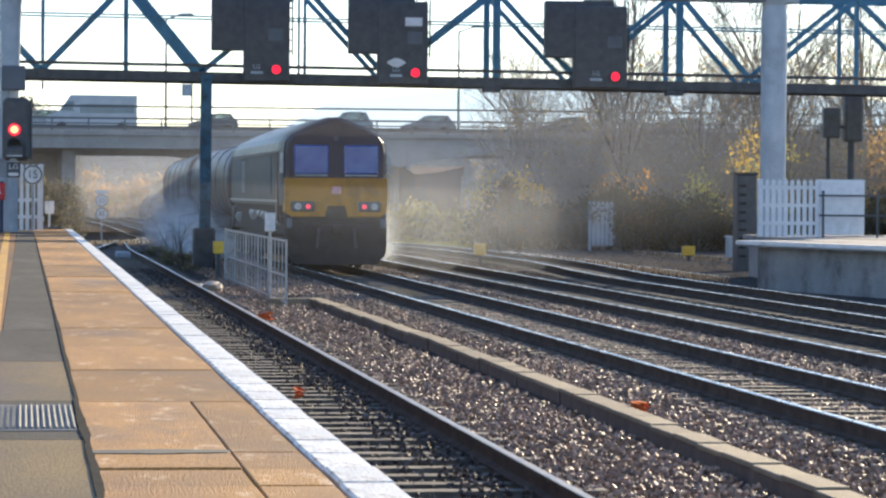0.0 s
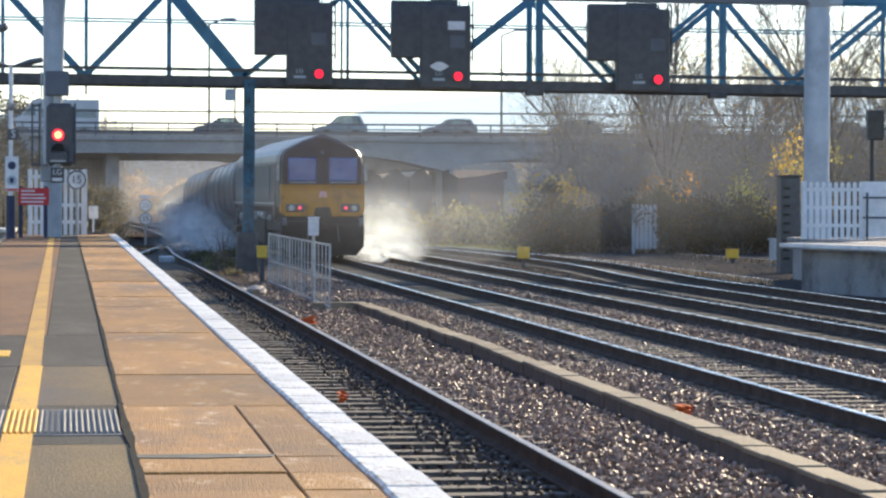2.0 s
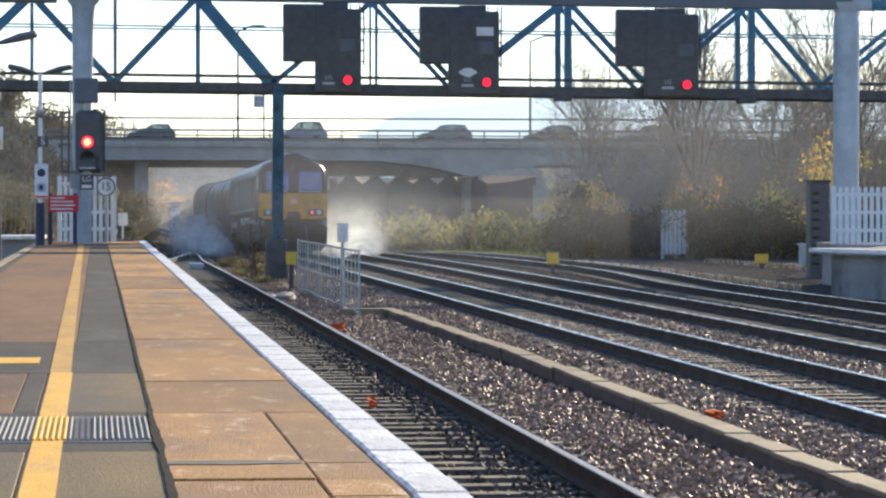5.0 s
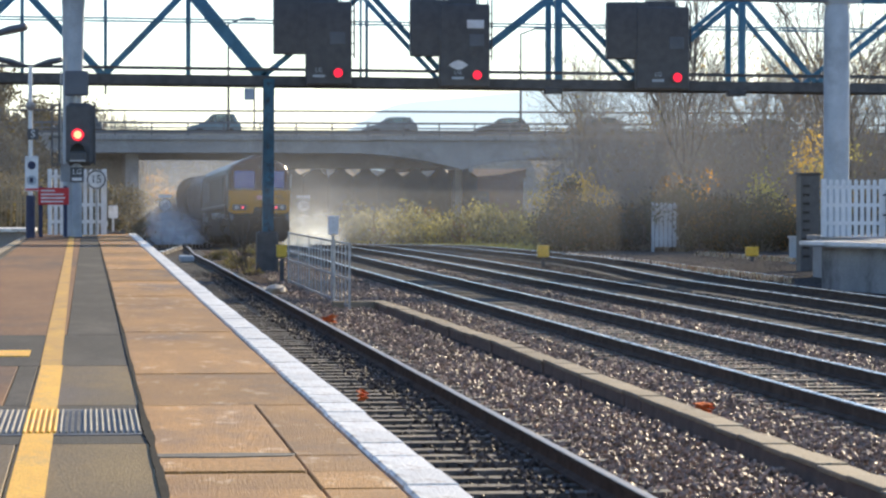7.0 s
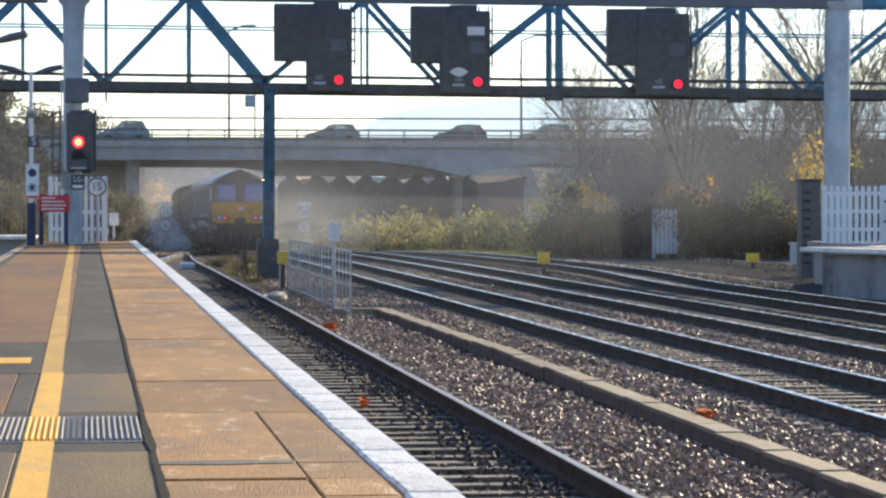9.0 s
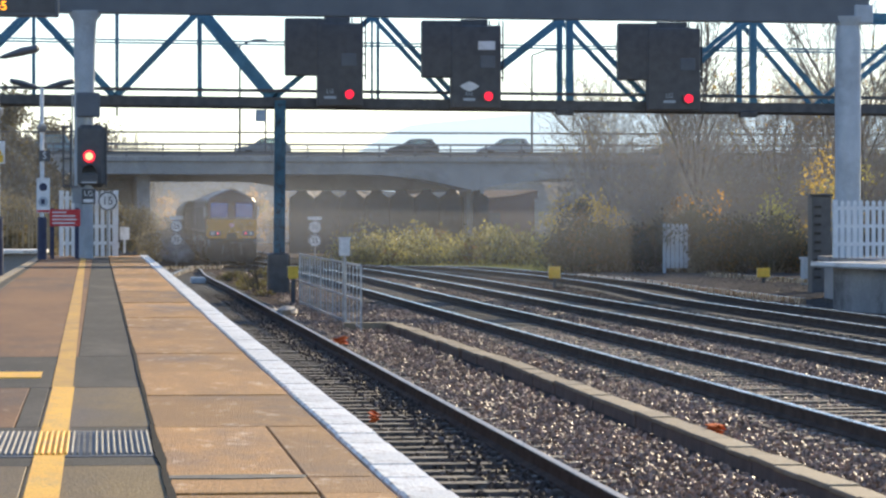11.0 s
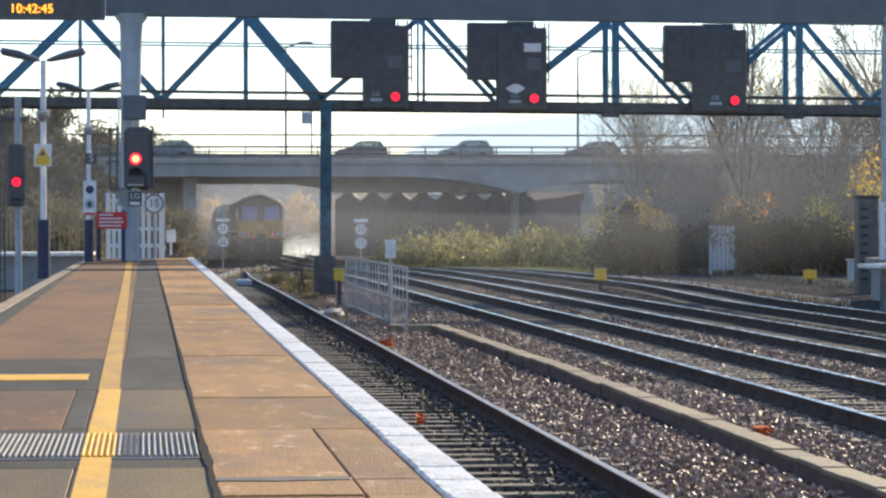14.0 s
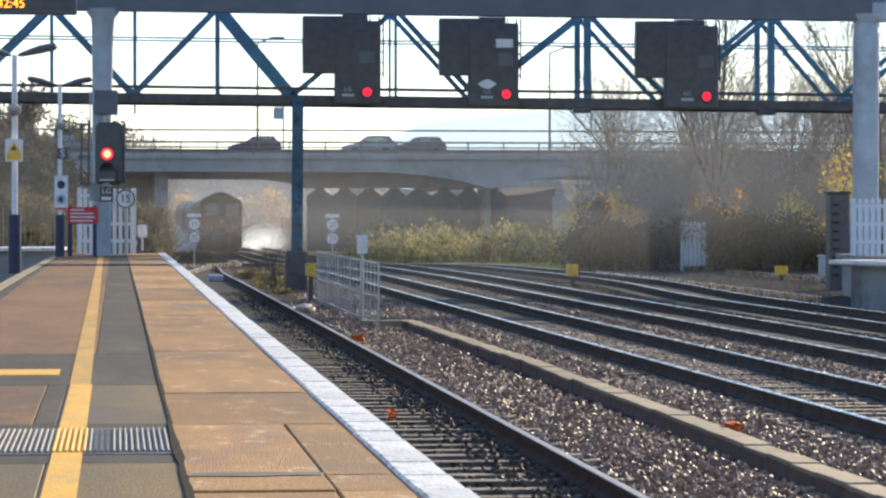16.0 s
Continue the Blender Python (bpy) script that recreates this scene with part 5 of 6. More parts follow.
def woods():
    rnd = random.Random(21)
    kinds = [make_tree(31, 12.5, 0.5, M_LEAF_Y, 220, "bare slender tree with a few yellow leaves"),
             make_tree(32, 14.0, 0.42, M_LEAF_D, 0, "tall bare thin-branched tree"),
             make_tree(33, 11.0, 0.6, M_LEAF_O, 300, "bare spreading tree with orange-brown leaves"),
             make_tree(34, 13.0, 0.48, M_LEAF_Y, 150, "bare grey-brown slender tree")]
    spots = []
    for k in range(14):
        y = rnd.uniform(136, 176)
        a = 8.9 + 6.9 * (k + rnd.uniform(-0.35, 0.35)) / 13
        x = EYE.x + y * math.tan(radians(a))
        spots.append((x, y, k % 4, rnd.uniform(0.9, 1.25) * (0.72 if k < 2 else 1), rnd.uniform(0, 360)))
    spots += [(31.0, 131, 3, 0.9, 70), (25.0, 134, 1, 0.9, 200)]
    used = set()
    for x, y, k, s, r in spots:
        m = pose(x, y, -0.3 + level(y), 0, 0, r) 
        if k not in used:
            used.add(k)
            kinds[k].matrix_basis = m
            kinds[k].scale = (s, s, s)
            continue
        c = copy_thing(kinds[k], m)
        c.scale = (s, s, s)


woods()


def thicket():
    """Bare saplings and brambles under the trees."""
    rnd = random.Random(77)
    for k in range(30):
        top = thing("thicket", "tangle of thin bare saplings under the trees", "thicket", group="bare undergrowth")
        m, lv = Mesh(), Mesh()
        a = 8.7 + 7.1 * k / 29
        tips = []
        for _ in range(16):
            y = rnd.uniform(126, 150)
            x = EYE.x + y * math.tan(radians(a + rnd.uniform(-0.25, 0.25)))
            p = Vector((x, y, -0.4))
            d = Vector((rnd.gauss(0, 0.12), rnd.gauss(0, 0.1), 1)).normalized()
            h = rnd.uniform(2.5, 6.5)
            q = p
            for s in range(5):
                e = q + d * h / 5
                m.tube(q, e, 0.035 - 0.006 * s, 0.029 - 0.006 * s, 4, cap=False)
                for _ in range(5):
                    b = rnd.uniform(0, 6.3)
                    f = e + Vector((math.cos(b) * rnd.uniform(0.4, 1.1), math.sin(b) * 0.8, rnd.uniform(0.0, 0.9)))
                    m.tube(e, f, 0.012, 0.004, 3, cap=False)
                    g = f + Vector((rnd.gauss(0, 0.4), rnd.gauss(0, 0.3), rnd.uniform(0, 0.5)))
                    m.tube(f, g, 0.007, 0.003, 3, cap=False)
                    tips.append(g)
                q = e
                d = (d + Vector((rnd.gauss(0, 0.12), rnd.gauss(0, 0.12), 0))).normalized()
        leaves(rnd, lv, tips, 0.12, 0.09, 220)
        tagged(part("stem_mass", m, M_TWIG, top), kind="stuff")
        tagged(part("foliage", lv, M_LEAF_BR if k % 3 else M_LEAF_YG, top), kind="stuff")



def bush(name, seed, spots, mat, size, count, label, mat2=None, twigs=True, category="bush"):
    """A shrub mass: stems and many small leaves round uneven clumps."""
    rnd = random.Random(seed)
    top = thing(name, label, category)
    stems, m, m2 = Mesh(), Mesh(), Mesh()
    for x, y, r, h in spots:
        z = -0.25 + level(y)
        cents = []
        for _ in range(14):
            a, q = rnd.uniform(0, 6.3), rnd.random() ** 0.6
            t = Vector((x + r * q * math.cos(a), y + r * q * math.sin(a), z + h * rnd.uniform(0.25, 1.0) * (1 - 0.35 * q)))
            cents.append(t)
            if twigs:
                b = Vector((x + 0.3 * r * math.cos(a), y + 0.3 * r * math.sin(a), z))
                stems.tube(b, t + Vector((0, 0, 0.25 * h * rnd.random())), 0.025, 0.006, 4, cap=False)
        leaves(rnd, m, cents, r * 0.22, size, count)
        if mat2:
            leaves(rnd, m2, cents[:4], r * 0.16, size, count // 4)
    tagged(part("foliage", m, mat, top), kind="stuff")
    if mat2:
        tagged(part("bright_foliage", m2, mat2, top), kind="stuff")
    if twigs:
        tagged(part("stem_mass", stems, M_TWIG, top), kind="stuff")
    return top


def shrubs():
    rnd = random.Random(9)
    # dark scrub along the far fence
    for k in range(19):
        x = 17.0 + k * 1.05 + rnd.uniform(-0.3, 0.3)
        y = 121 + rnd.uniform(-2.5, 4) - max(0, k - 6) * 0.4
        bush("dark_bush", 100 + k, [(x, y, 1.1, rnd.uniform(1.8, 2.5)), (x + 0.5, y + 1, 1.0, rnd.uniform(1.9, 2.9))], M_LEAF_D, 0.13, 2600, "dense dark leafless scrub along the line", M_LEAF_BR)
    # green and yellow scrub by the bridge
    for k in range(13):
        s = 0.14 + 0.86 * k / 12
        x, y = 11.9 + 6.6 * s + rnd.uniform(-0.3, 0.3), 188 - 58 * s
        bush("green_bush", 200 + k, [(x, y, 1.3, rnd.uniform(1.2, 2.1)), (x + 1.5, y + 3, 1.4, rnd.uniform(1.4, 2.3))], M_LEAF_G, 0.2, 1000, "green and yellowing lineside bush", M_LEAF_YG if k % 4 else M_LEAF_BR)
    for x, y, h, mat in ((16.9, 124, 3.0, M_LEAF_Y), (22.7, 123.5, 3.2, M_LEAF_O), (26.3, 118, 4.3, M_LEAF_Y), (27.4, 118.5, 3.9, M_LEAF_YG), (18.3, 124, 2.7, M_LEAF_Y), (21.6, 124, 2.6, M_LEAF_BR), (25.2, 122, 2.8, M_LEAF_YG)):
        rr = random.Random(int(x * 10))
        top = thing("autumn_bush", "small shrub with bright autumn leaves", "bush", group="autumn shrubs")
        m, st = Mesh(), Mesh()
        cents = [Vector((x + rr.gauss(0, 0.4), y + rr.gauss(0, 0.4), h * rr.uniform(0.35, 1.05) - 0.2)) for _ in range(12)]
        for c in cents:
            st.tube((x, y, -0.3), c, 0.03, 0.008, 4, cap=False)
        leaves(rr, m, cents[:6] if mat is M_LEAF_O else cents, 0.26, 0.13, 230 if mat is M_LEAF_O else 560)
        tagged(part("foliage", m, mat, top), kind="stuff")
        tagged(part("stem_mass", st, M_TWIG, top), kind="stuff")
    # brown trees right of the column
    for k in range(5):
        bush("autumn_tree", 300 + k, [(36.5 + 1.7 * k, 132 + k, 2.0, 6.5 + 0.5 * (k % 3))], M_LEAF_AMBER, 0.2, 1500, "brown-leaved autumn tree behind the platform", M_LEAF_O, category="tree")
    # twiggy saplings hiding the bridge behind the trees
    for k in range(22):
        a = 9.1 + 6.9 * k / 21 + rnd.uniform(-0.1, 0.1)
        y = rnd.uniform(150, 178)
        x = EYE.x + y * math.tan(radians(a))
        h = rnd.uniform(5.2, 7.6) * (0.75 if k < 2 else 1)
        bush("scrub_tree", 700 + k, [(x, y, 1.7, h), (x + rnd.uniform(-1, 1), y + 3, 1.6, h * 0.8)], M_LEAF_GB, 0.14, 1000, "grey-brown twiggy scrub tree with withered leaves", (M_LEAF_YG, M_LEAF_BR, M_LEAF_OL)[k % 3], category="tree")
    # grey wood behind the rear platform
    for k in range(9):
        x = -11.0 + 0.76 * k
        bush("wood_tree", 750 + k, [(x + 0.3 * j, 170 + 3 * (k % 3) + j, 1.8, (9.0 - (0.4 * max(0, k - 4)) + rnd.uniform(-0.5, 0.5)) * q) for j, q in ((0, 1.0), (1, 0.85), (-1, 0.92))], M_LEAF_GREY, 0.3, 3000, "grey leafless tree beside the bridge approach", M_LEAF_OL, category="tree")
    # left of the line, before the bridge
    for k, (x, y, r, h) in enumerate(((-1.0, 118, 0.9, 2.2), (-0.6, 130, 1.2, 3.0), (0.3, 150, 1.4, 3.4), (0.2, 170, 1.5, 3.6), (0.7, 178, 1.2, 3.2), (-0.6, 181, 1.5, 3.5), (-3.5, 180, 2.0, 4.0), (-7.0, 178, 2.2, 4.2), (-2.6, 140, 1.6, 3.4), (-4.5, 150, 1.8, 3.8), (-6.5, 160, 2.0, 4.0), (-4.0, 105, 1.2, 2.0))):
        bush("olive_bush", 400 + k, [(x, y, r, h)], M_LEAF_GB, 0.16, 1900, "olive-brown thicket beside the line", M_LEAF_OL)
    # weeds on the ballast by the gantry post
    for k in range(16):
        x, y = rnd.uniform(2.7, 4.6), rnd.uniform(84, 112)
        bush("weed_tuft", 500 + k, [(x, y, 0.3, rnd.uniform(0.2, 0.45))], M_LEAF_OL, 0.07, 160, "straggly weeds growing in the ballast", M_LEAF_G, category="weeds")
    # bare shrub at the foot of the gantry post
    rr = random.Random(91)
    top = thing("bare_shrub", "leafless twiggy shrub beside the gantry post", "bush")
    st = Mesh()
    for _ in range(8):
        p, d = Vector((3.2 + rr.gauss(0, 0.08), 90.5 + rr.gauss(0, 0.1), -0.3)), Vector((rr.gauss(-0.12, 0.22), rr.gauss(0, 0.2), 1)).normalized()
        for j in range(3):
            q = p + d * rr.uniform(0.35, 0.58)
            st.tube(p, q, 0.022 - 0.004 * j, 0.018 - 0.004 * j, 4, cap=False)
            f = q + Vector((rr.gauss(0, 0.18), rr.gauss(0, 0.15), rr.uniform(0.02, 0.2)))
            st.tube(q, f, 0.009, 0.003, 3, cap=False)
            p, d = q, (d + Vector((rr.gauss(0, 0.25), rr.gauss(0, 0.2), 0))).normalized()
    tagged(part("stem_mass", st, M_BARK, top), kind="stuff")
    # grass verge
    m = Mesh()
    for _ in range(9000):
        s = rnd.random()
        y = 200 - 78 * s
        x = spline(LINE_4, y) + 2.0 + abs(rnd.gauss(0, 1.2)) + (1.0 if y < 115 else 0)
        z = -0.21 + level(y)
        h, a = rnd.uniform(0.1, 0.32), rnd.uniform(0, 6)
        m.add([(x, y, z), (x + 0.05 * math.cos(a), y + 0.05 * math.sin(a), z), (x + rnd.uniform(-0.1, 0.1), y, z + h)], [(0, 1, 2)])
    solid("verge_grass", m, M_LEAF_YG, "rough yellow-green grass along the far track", "grass", "stuff")
    # beyond the bridge
    for k in range(11):
        x = -1.5 - 4.0 * k
        bush("far_tree", 600 + k, [(x, 312 + 3 * (k % 3), 4.0, (12.0 if k < 2 else 14.0) + 1.5 * ((k * 7) % 3))], M_LEAF_GB, 0.4, 7500, "dark hazy wood beyond the bridge", M_LEAF_OL, category="tree")
    for k in range(9):
        bush("bank_tree", 660 + k, [(-1.0 + 2.1 * k + rnd.uniform(-0.5, 0.5), 316 + rnd.uniform(-2, 2), 1.9, rnd.uniform(3.6, 6.4))], M_LEAF_AMBER, 0.3, 900, "hazy amber autumn tree on the bank beyond the bridge", (M_LEAF_YG, M_LEAF_O)[k % 2], category="tree")
    for k, (x, h) in enumerate(((-1.5, 10.2), (1.0, 10.0), (3.2, 9.4))):
        rr = random.Random(640 + k)
        top = thing("far_shrub", "bare shrub showing above the bridge parapet", "bush", group="shrubs beyond the bridge")
        m = Mesh()
        for _ in range(70):
            q = Vector((x + rr.gauss(0, 0.9), 300 + rr.gauss(0, 0.5), h - abs(rr.gauss(0, 0.9))))
            m.tube((x + rr.gauss(0, 0.5), 300, -1.0), q, 0.05, 0.02, 3, cap=False)
        tagged(part("stem_mass", m, M_TWIG, top), kind="stuff")


def far_bank():
    """A rough wooded bank closing the view below the bridge."""
    rng = random.Random(12)
    xs = list(np.arange(-70, 91, 2.0))
    def crest(x):
        h = 6.6 if x < 19.5 or x > 38.5 else 4.72 + 1.9 * (1 - smooth_step((x - 19.5) / 2.5))
        return h + rng.uniform(-0.3, 0.3)
    rows = []
    tops = [crest(x) for x in xs]
    for f, y in ((0.0, 322), (0.3, 326), (0.65, 331), (1.0, 336), (0.9, 350)):
        rows.append([(x + rng.uniform(-0.6, 0.6), y + rng.uniform(-0.8, 0.8), -1.0 + (t + 1.0) * f) for x, t in zip(xs, tops)])
    m = Mesh()
    m.loft(rows, cap=False, closed=False)
    mt = material("bank_scrub", (0.34, 0.26, 0.18), (0.46, 0.36, 0.25), 0.25, 0.95, 1.0, grain=1.4, depth=0.5, c3=(0.26, 0.24, 0.12))
    solid("far_bank", m, mt, "brown scrubby railway bank beyond the bridge", "bank", "structure")


far_bank()
M_LEAF_BR = material("leaf_brown", (0.16, 0.1, 0.042), (0.27, 0.165, 0.065), 0.8, 0.7, 0.0, per_island=0.4, glow_through=0.4)
M_LEAF_AMBER = material("leaf_amber", (0.38, 0.24, 0.1), (0.52, 0.36, 0.17), 0.8, 0.7, 0.0, per_island=0.4, glow_through=0.5)
M_LEAF_OL = material("leaf_olive", (0.12, 0.1, 0.05), (0.2, 0.17, 0.08), 0.8, 0.7, 0.0, per_island=0.4, glow_through=0.4)
M_LEAF_GB = material("leaf_grey_brown", (0.11, 0.096, 0.066), (0.21, 0.18, 0.115), 0.8, 0.8, 0.0, per_island=0.45, glow_through=0.3)
M_LEAF_GREY = material("leaf_grey", (0.07, 0.072, 0.062), (0.13, 0.128, 0.11), 0.8, 0.8, 0.0, per_island=0.35, glow_through=0.2)
M_LEAF_YG = material("leaf_yellow_green", (0.36, 0.33, 0.08), (0.5, 0.44, 0.12), 0.8, 0.6, 0.0, per_island=0.4, glow_through=0.4)
shrubs()
thicket()


def brick_house():
    top = thing("brick_building", "low brick building beyond the bridge with painted sunlight on its gable", "building")
    # Two brick colours carry the light: orange for sunlight, dark brown for shade.
    m = material("house_brick_sunlit", (0.7, 0.42, 0.26), (0.8, 0.5, 0.32), 0.6, 0.85, 0.2)
    part("wall", Mesh().box(34.5, 40.3, 300, 306, -1, 3.7), M_BRICK, top, "brick wall with shade put into its brown")
    part("gable", Mesh().prism(((34.3, 2.2), (34.9, 2.2), (35.5, 3.75), (38.2, 4.0), (40.6, 4.55), (35.6, 4.55), (34.6, 3.9)), 299.6, 300, "y"), m, top, "orange strip of painted sunlight along the brick gable")
    part("roof", Mesh().prism(((35.0, 3.7), (40.6, 3.7), (40.6, 4.5), (35.7, 4.5)), 300.1, 306, "y"), M_BRICK, top)
    part("door", Mesh().box(35.6, 37.0, 299.95, 300, -1, 2.4), M_DARKSTEEL, top)


brick_house()

# ---- cars on the bridge ----
M_CAR_GLASS = material("car_glass", (0.2, 0.24, 0.27), (0.28, 0.32, 0.36), 2, 0.1, 0.0, spec=1.0)
cg, ct, cx = M_CAR_GLASS.node_tree, M_CAR_GLASS.node_tree.nodes.new("ShaderNodeBsdfTransparent"), M_CAR_GLASS.node_tree.nodes.new("ShaderNodeMixShader")
cx.inputs[0].default_value, ct.inputs[0].default_value = 0.68, (0.75, 0.84, 0.86, 1)
cg.links.new(cg.nodes["Principled BSDF"].outputs[0], cx.inputs[1])
cg.links.new(ct.outputs[0], cx.inputs[2])
cg.links.new(cx.outputs[0], cg.nodes["Material Output"].inputs[0])
M_TYRE = material("tyre", (0.015, 0.015, 0.015), (0.03, 0.03, 0.03), 5, 0.85, 0.1)


def car(colour, tall, label, length=4.2):
    """Faces along -x, wheels on z = 0."""
    top = thing("car", label, "car", group="cars on the bridge")
    paint = material("car_paint", tuple(c * 0.85 for c in colour), colour, 1.5, 0.25, 0.0)
    a, h = length / 2, tall
    lower = [(-a, 0.3), (a, 0.3), (a + 0.05, 0.6), (a, 0.88), (a - 0.25, 0.95), (-a + 1.05, 0.95), (-a + 0.2, 0.8), (-a - 0.03, 0.55)]
    rings = [[(x * k, y, 0.3 + (z - 0.3) * kz) for x, z in lower] for y, k, kz in ((-0.85, 0.98, 0.96), (-0.78, 1, 1), (0.78, 1, 1), (0.85, 0.98, 0.96))]
    part("body", Mesh().loft(rings), paint, top)
    part("roof", Mesh().loft([[(x, y, z) for x, z in ((-a + 1.62, h - 0.07), (a - 0.5, h - 0.07), (a - 0.62, h - 0.015), (a - 0.9, h), (-a + 2.0, h), (-a + 1.75, h - 0.03))] for y in (-0.6, 0.6)]), paint, top)
    pillars = Mesh()
    for y in (-0.7, 0.7):
        for xb, xt, w in ((-a + 1.0, -a + 1.7, 0.07), (0.05, 0.1, 0.09), (a - 0.75, a - 0.8, 0.08), (a - 0.2, a - 0.55, 0.2)):
            pillars.bar((xb, y, 0.9), (xt, y * 0.87, h - 0.04), 0.05, w, (1, 0, 0))
    part("pillars", pillars, paint, top)
    part("seats", Mesh().box(-0.35, -0.1, -0.5, 0.5, 0.6, 1.15, bevel=0.08).box(0.75, 0.98, -0.55, 0.55, 0.6, 1.1, bevel=0.08), M_TYRE, top)
    for y in (-0.69, 0.69):
        part("side_window", Mesh().prism(((-a + 1.05, 0.93), (a - 0.25, 0.93), (a - 0.6, h - 0.06), (-a + 1.7, h - 0.06)), y - 0.006, y + 0.006, "y"), M_CAR_GLASS, top)
    part("windscreen", Mesh().prism(((-a + 1.0, 0.95), (-a + 1.03, 0.93), (-a + 1.72, h - 0.08), (-a + 1.68, h - 0.06)), -0.58, 0.58, "y"), M_CAR_GLASS, top)
    part("rear_window", Mesh().prism(((a - 0.2, 0.95), (a - 0.17, 0.97), (a - 0.5, h - 0.06), (a - 0.54, h - 0.08)), -0.58, 0.58, "y"), M_CAR_GLASS, top)
    for x in (-a + 0.75, a - 0.75):
        for y in (-0.86, 0.66):
            w = part("wheel", Mesh().tube((x, y, 0.32), (x, y + 0.2, 0.32), 0.32, 0.32, 18), M_TYRE, top)
            part("hub", Mesh().tube((x, y - 0.01 if y < 0 else y + 0.2, 0.32), (x, y if y < 0 else y + 0.21, 0.32), 0.19, 0.19, 12), M_GALV, w)
    for y in (-0.62, 0.62):
        # The near tail light is painted white as the sun's glint on it.
        part("tail_light", Mesh().box(a - 0.02, a + 0.06, y - 0.14, y + 0.14, 0.65, 0.85), M_WHITE if y < 0 else M_RED_SIGN, top)
        part("headlight", Mesh().box(-a - 0.02, -a + 0.12, y - 0.16, y + 0.16, 0.58, 0.74), M_WHITE, top)
    return top


def van(label):
    top = thing("van", label, "van")
    paint = material("van_paint", (0.5, 0.52, 0.54), (0.6, 0.62, 0.63), 1, 0.4, 0.0)
    part("body", Mesh().prism(((-3.0, 0.4), (3.0, 0.4), (3.0, 2.5), (-1.4, 2.5), (-1.6, 2.2), (-2.2, 1.4), (-3.0, 1.1)), -1.0, 1.0, "y"), paint, top)
    part("window", Mesh().prism(((-2.1, 1.42), (-1.2, 1.42), (-1.2, 2.1), (-1.6, 2.1)), -1.015, -0.99, "y"), M_CAR_GLASS, top)
    part("stripe", Mesh().box(-0.8, 2.8, -1.015, -0.995, 1.3, 1.9), M_CAR_GLASS, top)
    for x in (-2.0, 2.0):
        for y in (-1.0, 0.78):
            part("wheel", Mesh().tube((x, y, 0.36), (x, y + 0.22, 0.36), 0.36, 0.36, 18), M_TYRE, top)
    return top


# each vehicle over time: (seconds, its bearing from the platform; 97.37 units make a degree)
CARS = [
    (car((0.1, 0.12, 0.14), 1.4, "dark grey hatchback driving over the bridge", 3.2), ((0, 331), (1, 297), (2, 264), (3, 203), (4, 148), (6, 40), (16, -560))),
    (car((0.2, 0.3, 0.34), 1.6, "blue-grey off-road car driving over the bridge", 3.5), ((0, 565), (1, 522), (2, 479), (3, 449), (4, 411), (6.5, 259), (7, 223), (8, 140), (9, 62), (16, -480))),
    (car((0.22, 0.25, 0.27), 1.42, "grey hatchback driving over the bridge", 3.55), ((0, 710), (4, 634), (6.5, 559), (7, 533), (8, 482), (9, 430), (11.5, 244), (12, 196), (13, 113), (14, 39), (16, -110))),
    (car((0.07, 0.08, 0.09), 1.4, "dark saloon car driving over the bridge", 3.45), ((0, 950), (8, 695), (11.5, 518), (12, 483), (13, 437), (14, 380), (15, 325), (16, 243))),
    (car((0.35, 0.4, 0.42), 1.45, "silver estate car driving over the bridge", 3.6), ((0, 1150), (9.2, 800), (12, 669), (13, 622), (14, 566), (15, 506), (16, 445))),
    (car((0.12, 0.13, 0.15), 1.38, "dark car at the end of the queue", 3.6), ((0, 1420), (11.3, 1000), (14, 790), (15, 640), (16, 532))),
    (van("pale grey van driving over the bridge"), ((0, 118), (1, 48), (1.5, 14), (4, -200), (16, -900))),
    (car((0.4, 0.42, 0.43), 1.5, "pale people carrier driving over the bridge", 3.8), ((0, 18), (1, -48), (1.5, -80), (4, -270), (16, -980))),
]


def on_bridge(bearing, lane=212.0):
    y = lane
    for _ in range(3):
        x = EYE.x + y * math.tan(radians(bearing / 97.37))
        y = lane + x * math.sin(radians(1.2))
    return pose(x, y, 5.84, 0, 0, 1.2)


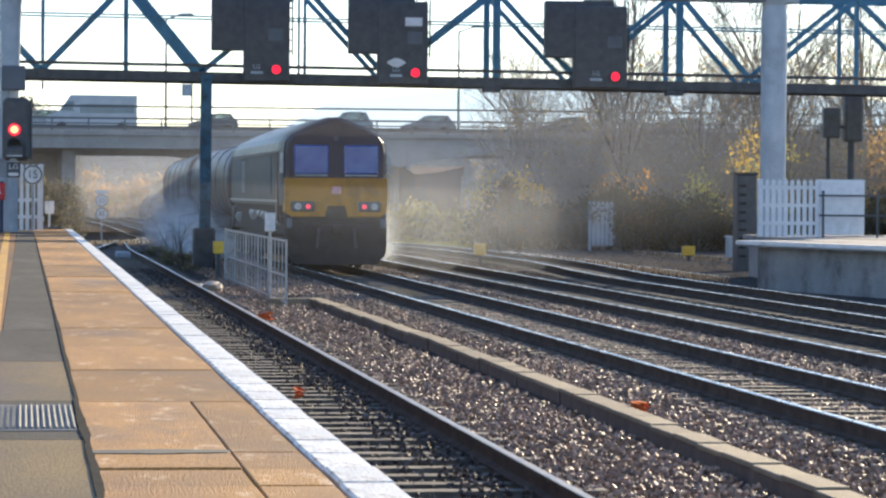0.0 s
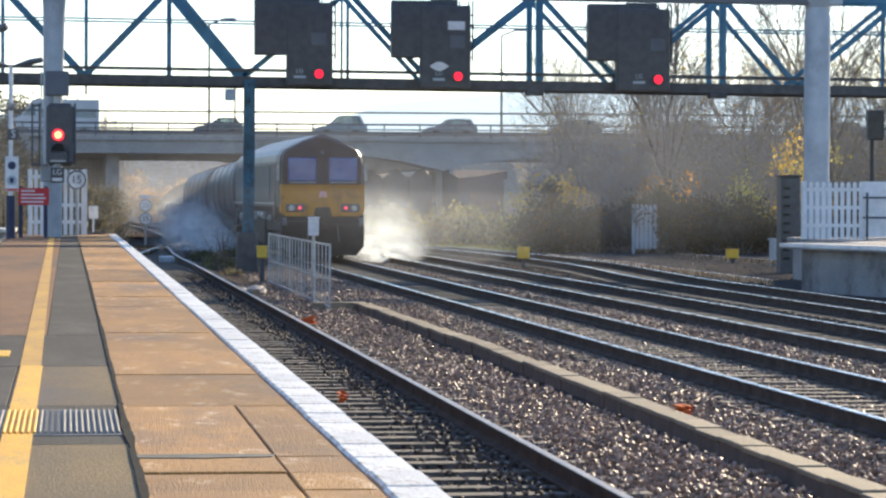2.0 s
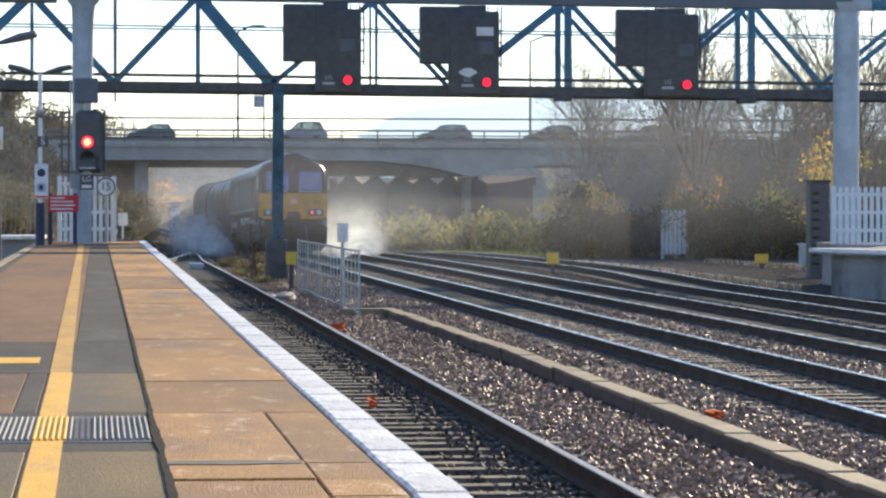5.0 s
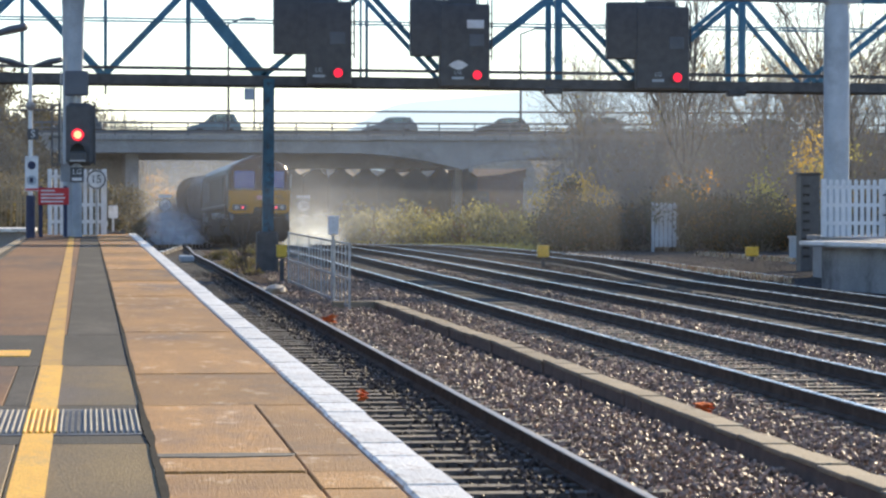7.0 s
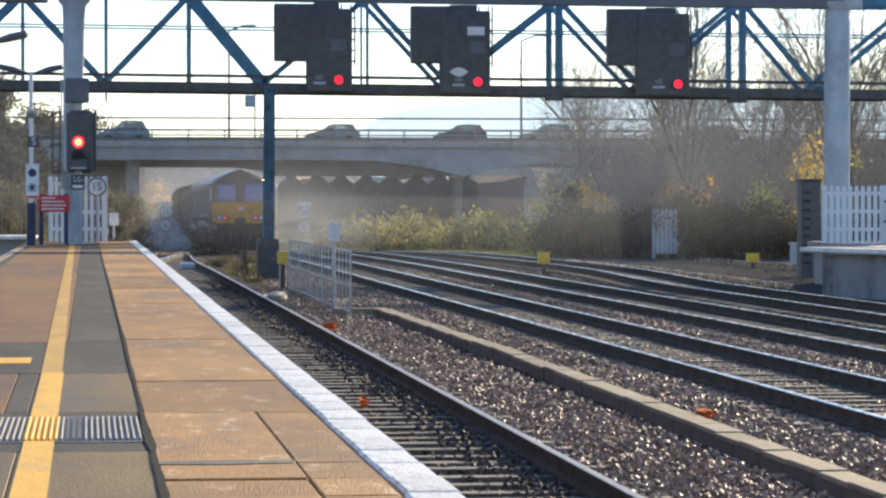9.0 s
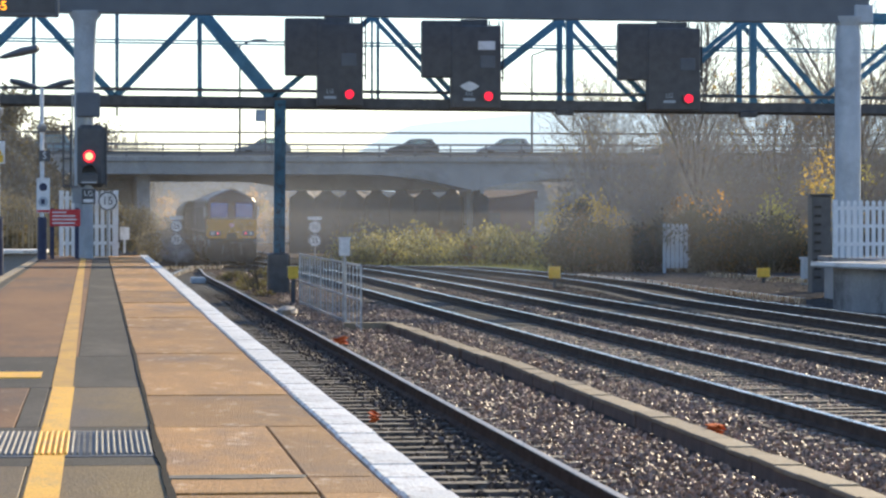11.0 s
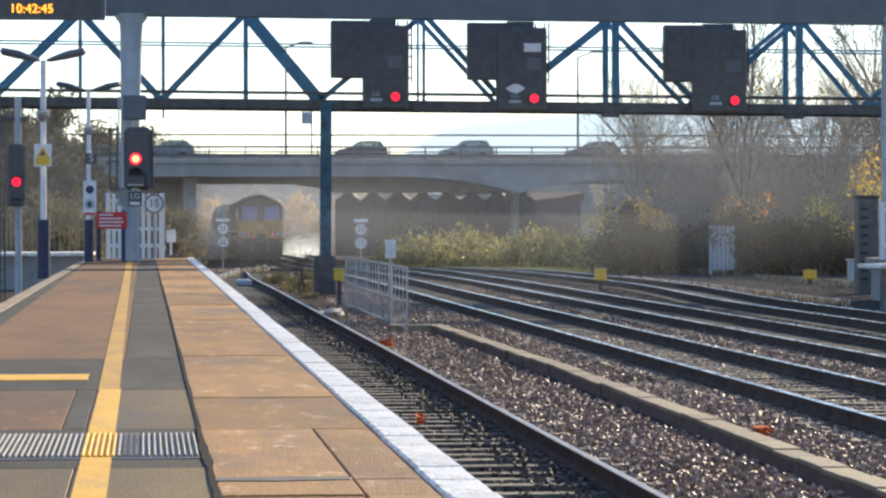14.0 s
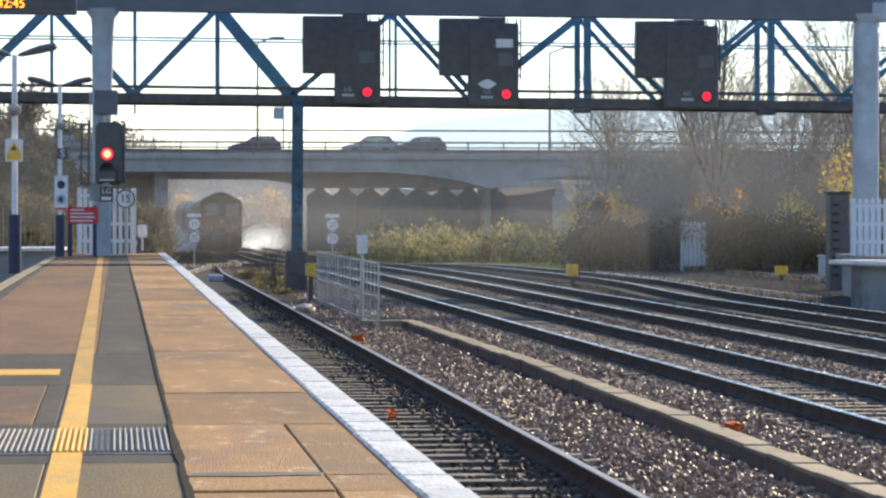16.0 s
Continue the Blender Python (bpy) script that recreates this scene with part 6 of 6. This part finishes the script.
# ---- water spray thrown up by the train ----
def spray_material(name, strength, colour, scale):
    """Thin mist: translucent white that fades out from the middle of each veil."""
    m = bpy.data.materials.new(name)
    m.use_nodes = True
    n, l = m.node_tree.nodes, m.node_tree.links
    n.remove(n["Principled BSDF"])
    d, t, mx = n.new("ShaderNodeBsdfDiffuse"), n.new("ShaderNodeBsdfTranslucent"), n.new("ShaderNodeMixShader")
    d.inputs[0].default_value = t.inputs[0].default_value = (*colour, 1)
    mx.inputs[0].default_value = 0.6
    clear, out = n.new("ShaderNodeBsdfTransparent"), n.new("ShaderNodeMixShader")
    co, fall, cloud = n.new("ShaderNodeTexCoord"), n.new("ShaderNodeTexGradient"), n.new("ShaderNodeTexNoise")
    fall.gradient_type = "SPHERICAL"
    cloud.inputs["Scale"].default_value, cloud.inputs["Detail"].default_value, cloud.inputs["Roughness"].default_value = scale, 5, 0.55
    l.new(co.outputs["Object"], fall.inputs[0])
    l.new(co.outputs["Object"], cloud.inputs["Vector"])
    soft = n.new("ShaderNodeMapRange")
    soft.interpolation_type = "SMOOTHSTEP"
    soft.inputs[1].default_value, soft.inputs[2].default_value = 0.02, 0.75
    l.new(fall.outputs[1], soft.inputs[0])
    wisp = n.new("ShaderNodeMapRange")
    wisp.inputs[1].default_value, wisp.inputs[2].default_value, wisp.inputs[3].default_value, wisp.inputs[4].default_value = 0.3, 0.7, 0.35 * strength, strength
    l.new(cloud.outputs[0], wisp.inputs[0])
    mul = n.new("ShaderNodeMath")
    mul.operation = "MULTIPLY"
    l.new(soft.outputs[0], mul.inputs[0])
    l.new(wisp.outputs[0], mul.inputs[1])
    l.new(d.outputs[0], mx.inputs[1])
    l.new(t.outputs[0], mx.inputs[2])
    l.new(mul.outputs[0], out.inputs[0])
    l.new(clear.outputs[0], out.inputs[1])
    l.new(mx.outputs[0], out.inputs[2])
    l.new(out.outputs[0], n["Material Output"].inputs[0])
    return m


M_SPRAY = spray_material("water_spray_blue", 0.85, (0.88, 0.93, 0.98), 2.2)
M_SPRAY_SUN = spray_material("water_spray_sunlit", 0.85, (0.84, 0.92, 0.99), 2.0)
M_MIST = spray_material("thin_mist", 0.17, (0.8, 0.84, 0.9), 1.6)
# Brightens dark tones behind it: mist and a stand-in for lens glare.
M_HAZE = spray_material("haze_and_glare", 0.08, (0.8, 0.83, 0.88), 1.0)


def veil_data(name, mat):
    """A bulging disc one unit across, upright across y."""
    m = Mesh()
    n, k = 28, 8
    vs = [(0, -0.25, 0)]
    for j in range(1, k + 1):
        r = j / k
        for i in range(n):
            a = 2 * math.pi * i / n
            vs.append((r * math.cos(a), -0.25 * (1 - r * r) + 0.05 * math.sin(3 * a + j), r * math.sin(a)))
    fs = [(0, 1 + i, 1 + (i + 1) % n) for i in range(n)]
    for j in range(k - 1):
        for i in range(n):
            fs.append((1 + j * n + i, 1 + j * n + (i + 1) % n, 1 + (j + 1) * n + (i + 1) % n, 1 + (j + 1) * n + i))
    return m.add(vs, fs).data(name, mat, smooth=True)


def plume(label, mat, veils):
    """Veils of mist (x, y, z, half width, half height, turn) that travel with the train."""
    top = thing("water_spray", label, "spray")
    data = veil_data("veil", mat)
    for x, y, z, w, h, turn in veils:
        v = part("veil", data, None, top)
        v.matrix_basis = pose(x, y, z, 0, 0, turn) @ Matrix.Diagonal((w, 1.0, h, 1))
    return top


SPRAY = [
    plume("bluish white water mist drifting beside the wagons", M_SPRAY, ((-2.3, 26, 0.5, 1.5, 1.3, 5), (-2.7, 31, 0.8, 1.7, 1.7, -8), (-2.0, 22, 0.2, 1.3, 0.9, 0))),
    plume("bright sunlit spray thrown up beside the wheels", M_SPRAY_SUN, ((2.6, 3, 0.2, 1.7, 1.0, 0), (2.3, 1, 0.0, 1.0, 0.6, 10), (3.0, 9, 0.6, 2.0, 1.9, -6))),
    plume("bright sunlit spray far along the train", M_SPRAY_SUN, ((3.8, 36, 0.0, 1.5, 1.1, 0), (4.2, 40, 0.2, 2.0, 1.6, 6), (5.0, 44, 0.3, 2.2, 1.9, -6))),
    plume("thin mist hanging behind the train", M_MIST, ((4.5, 6, 1.0, 4.0, 2.6, 0), (3.2, 16, 1.4, 3.4, 3.2, 8))),
    plume("thin mist over the wagons", M_MIST, ((-1.8, 24, 0.7, 1.6, 1.5, 4), (-2.2, 29, 0.9, 1.8, 1.7, 0))),
]


def haze_bank():
    """Veils over the tracks and before the trees: sunlit mist, and added lens glare."""
    top = thing("mist_bank", "pale veils added for mist and lens glare before the trees", "mist")
    data = veil_data("veil", M_HAZE)
    for x, y, z, w, h in ((8, 70, 2.3, 8, 2.7), (15, 94, 3.6, 16, 4.2), (4, 112, 2.6, 9, 3.1), (5, 150, 1.6, 10, 2.6), (-7, 120, 3.6, 8, 5.0), (7, 240, 3.4, 12, 5), (8, 296, 4.0, 24, 9), (6, 304, 3.0, 16, 7)):
        v = part("veil", data, None, top)
        v.matrix_basis = pose(x, y, z) @ Matrix.Diagonal((w, 1.0, h, 1))


haze_bank()

def motions():
    times = [k * 0.5 for k in range(33)]
    walk(LOCO, [(t, on_line(train_y(t), L)) for t in times])
    for k, w in enumerate(WAGONS):
        walk(w, [(t, on_line(train_y(t) + L + 1.2 + 19.3 * k, 18.2)) for t in times])
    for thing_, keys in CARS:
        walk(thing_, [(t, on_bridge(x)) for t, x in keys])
    for k, s in enumerate(SPRAY):
        # the sunlit jet swells out behind the train in the first seconds
        late = lambda t: 16 * (1 - smooth_step(t / 2.6)) if k in (1, 2) else 0
        sink = lambda t: (0, -2.1 * smooth_step((t - 6.5) / 2.0), -3.4 * (1 - smooth_step((t - 12.4) / 2.0)), -6.0 * smooth_step((t - 9.5) / 3.5), 0)[k]
        walk(s, [(t, pose(0, 0, sink(t)) @ on_line(train_y(t) + late(t), L)) for t in times])


motions()
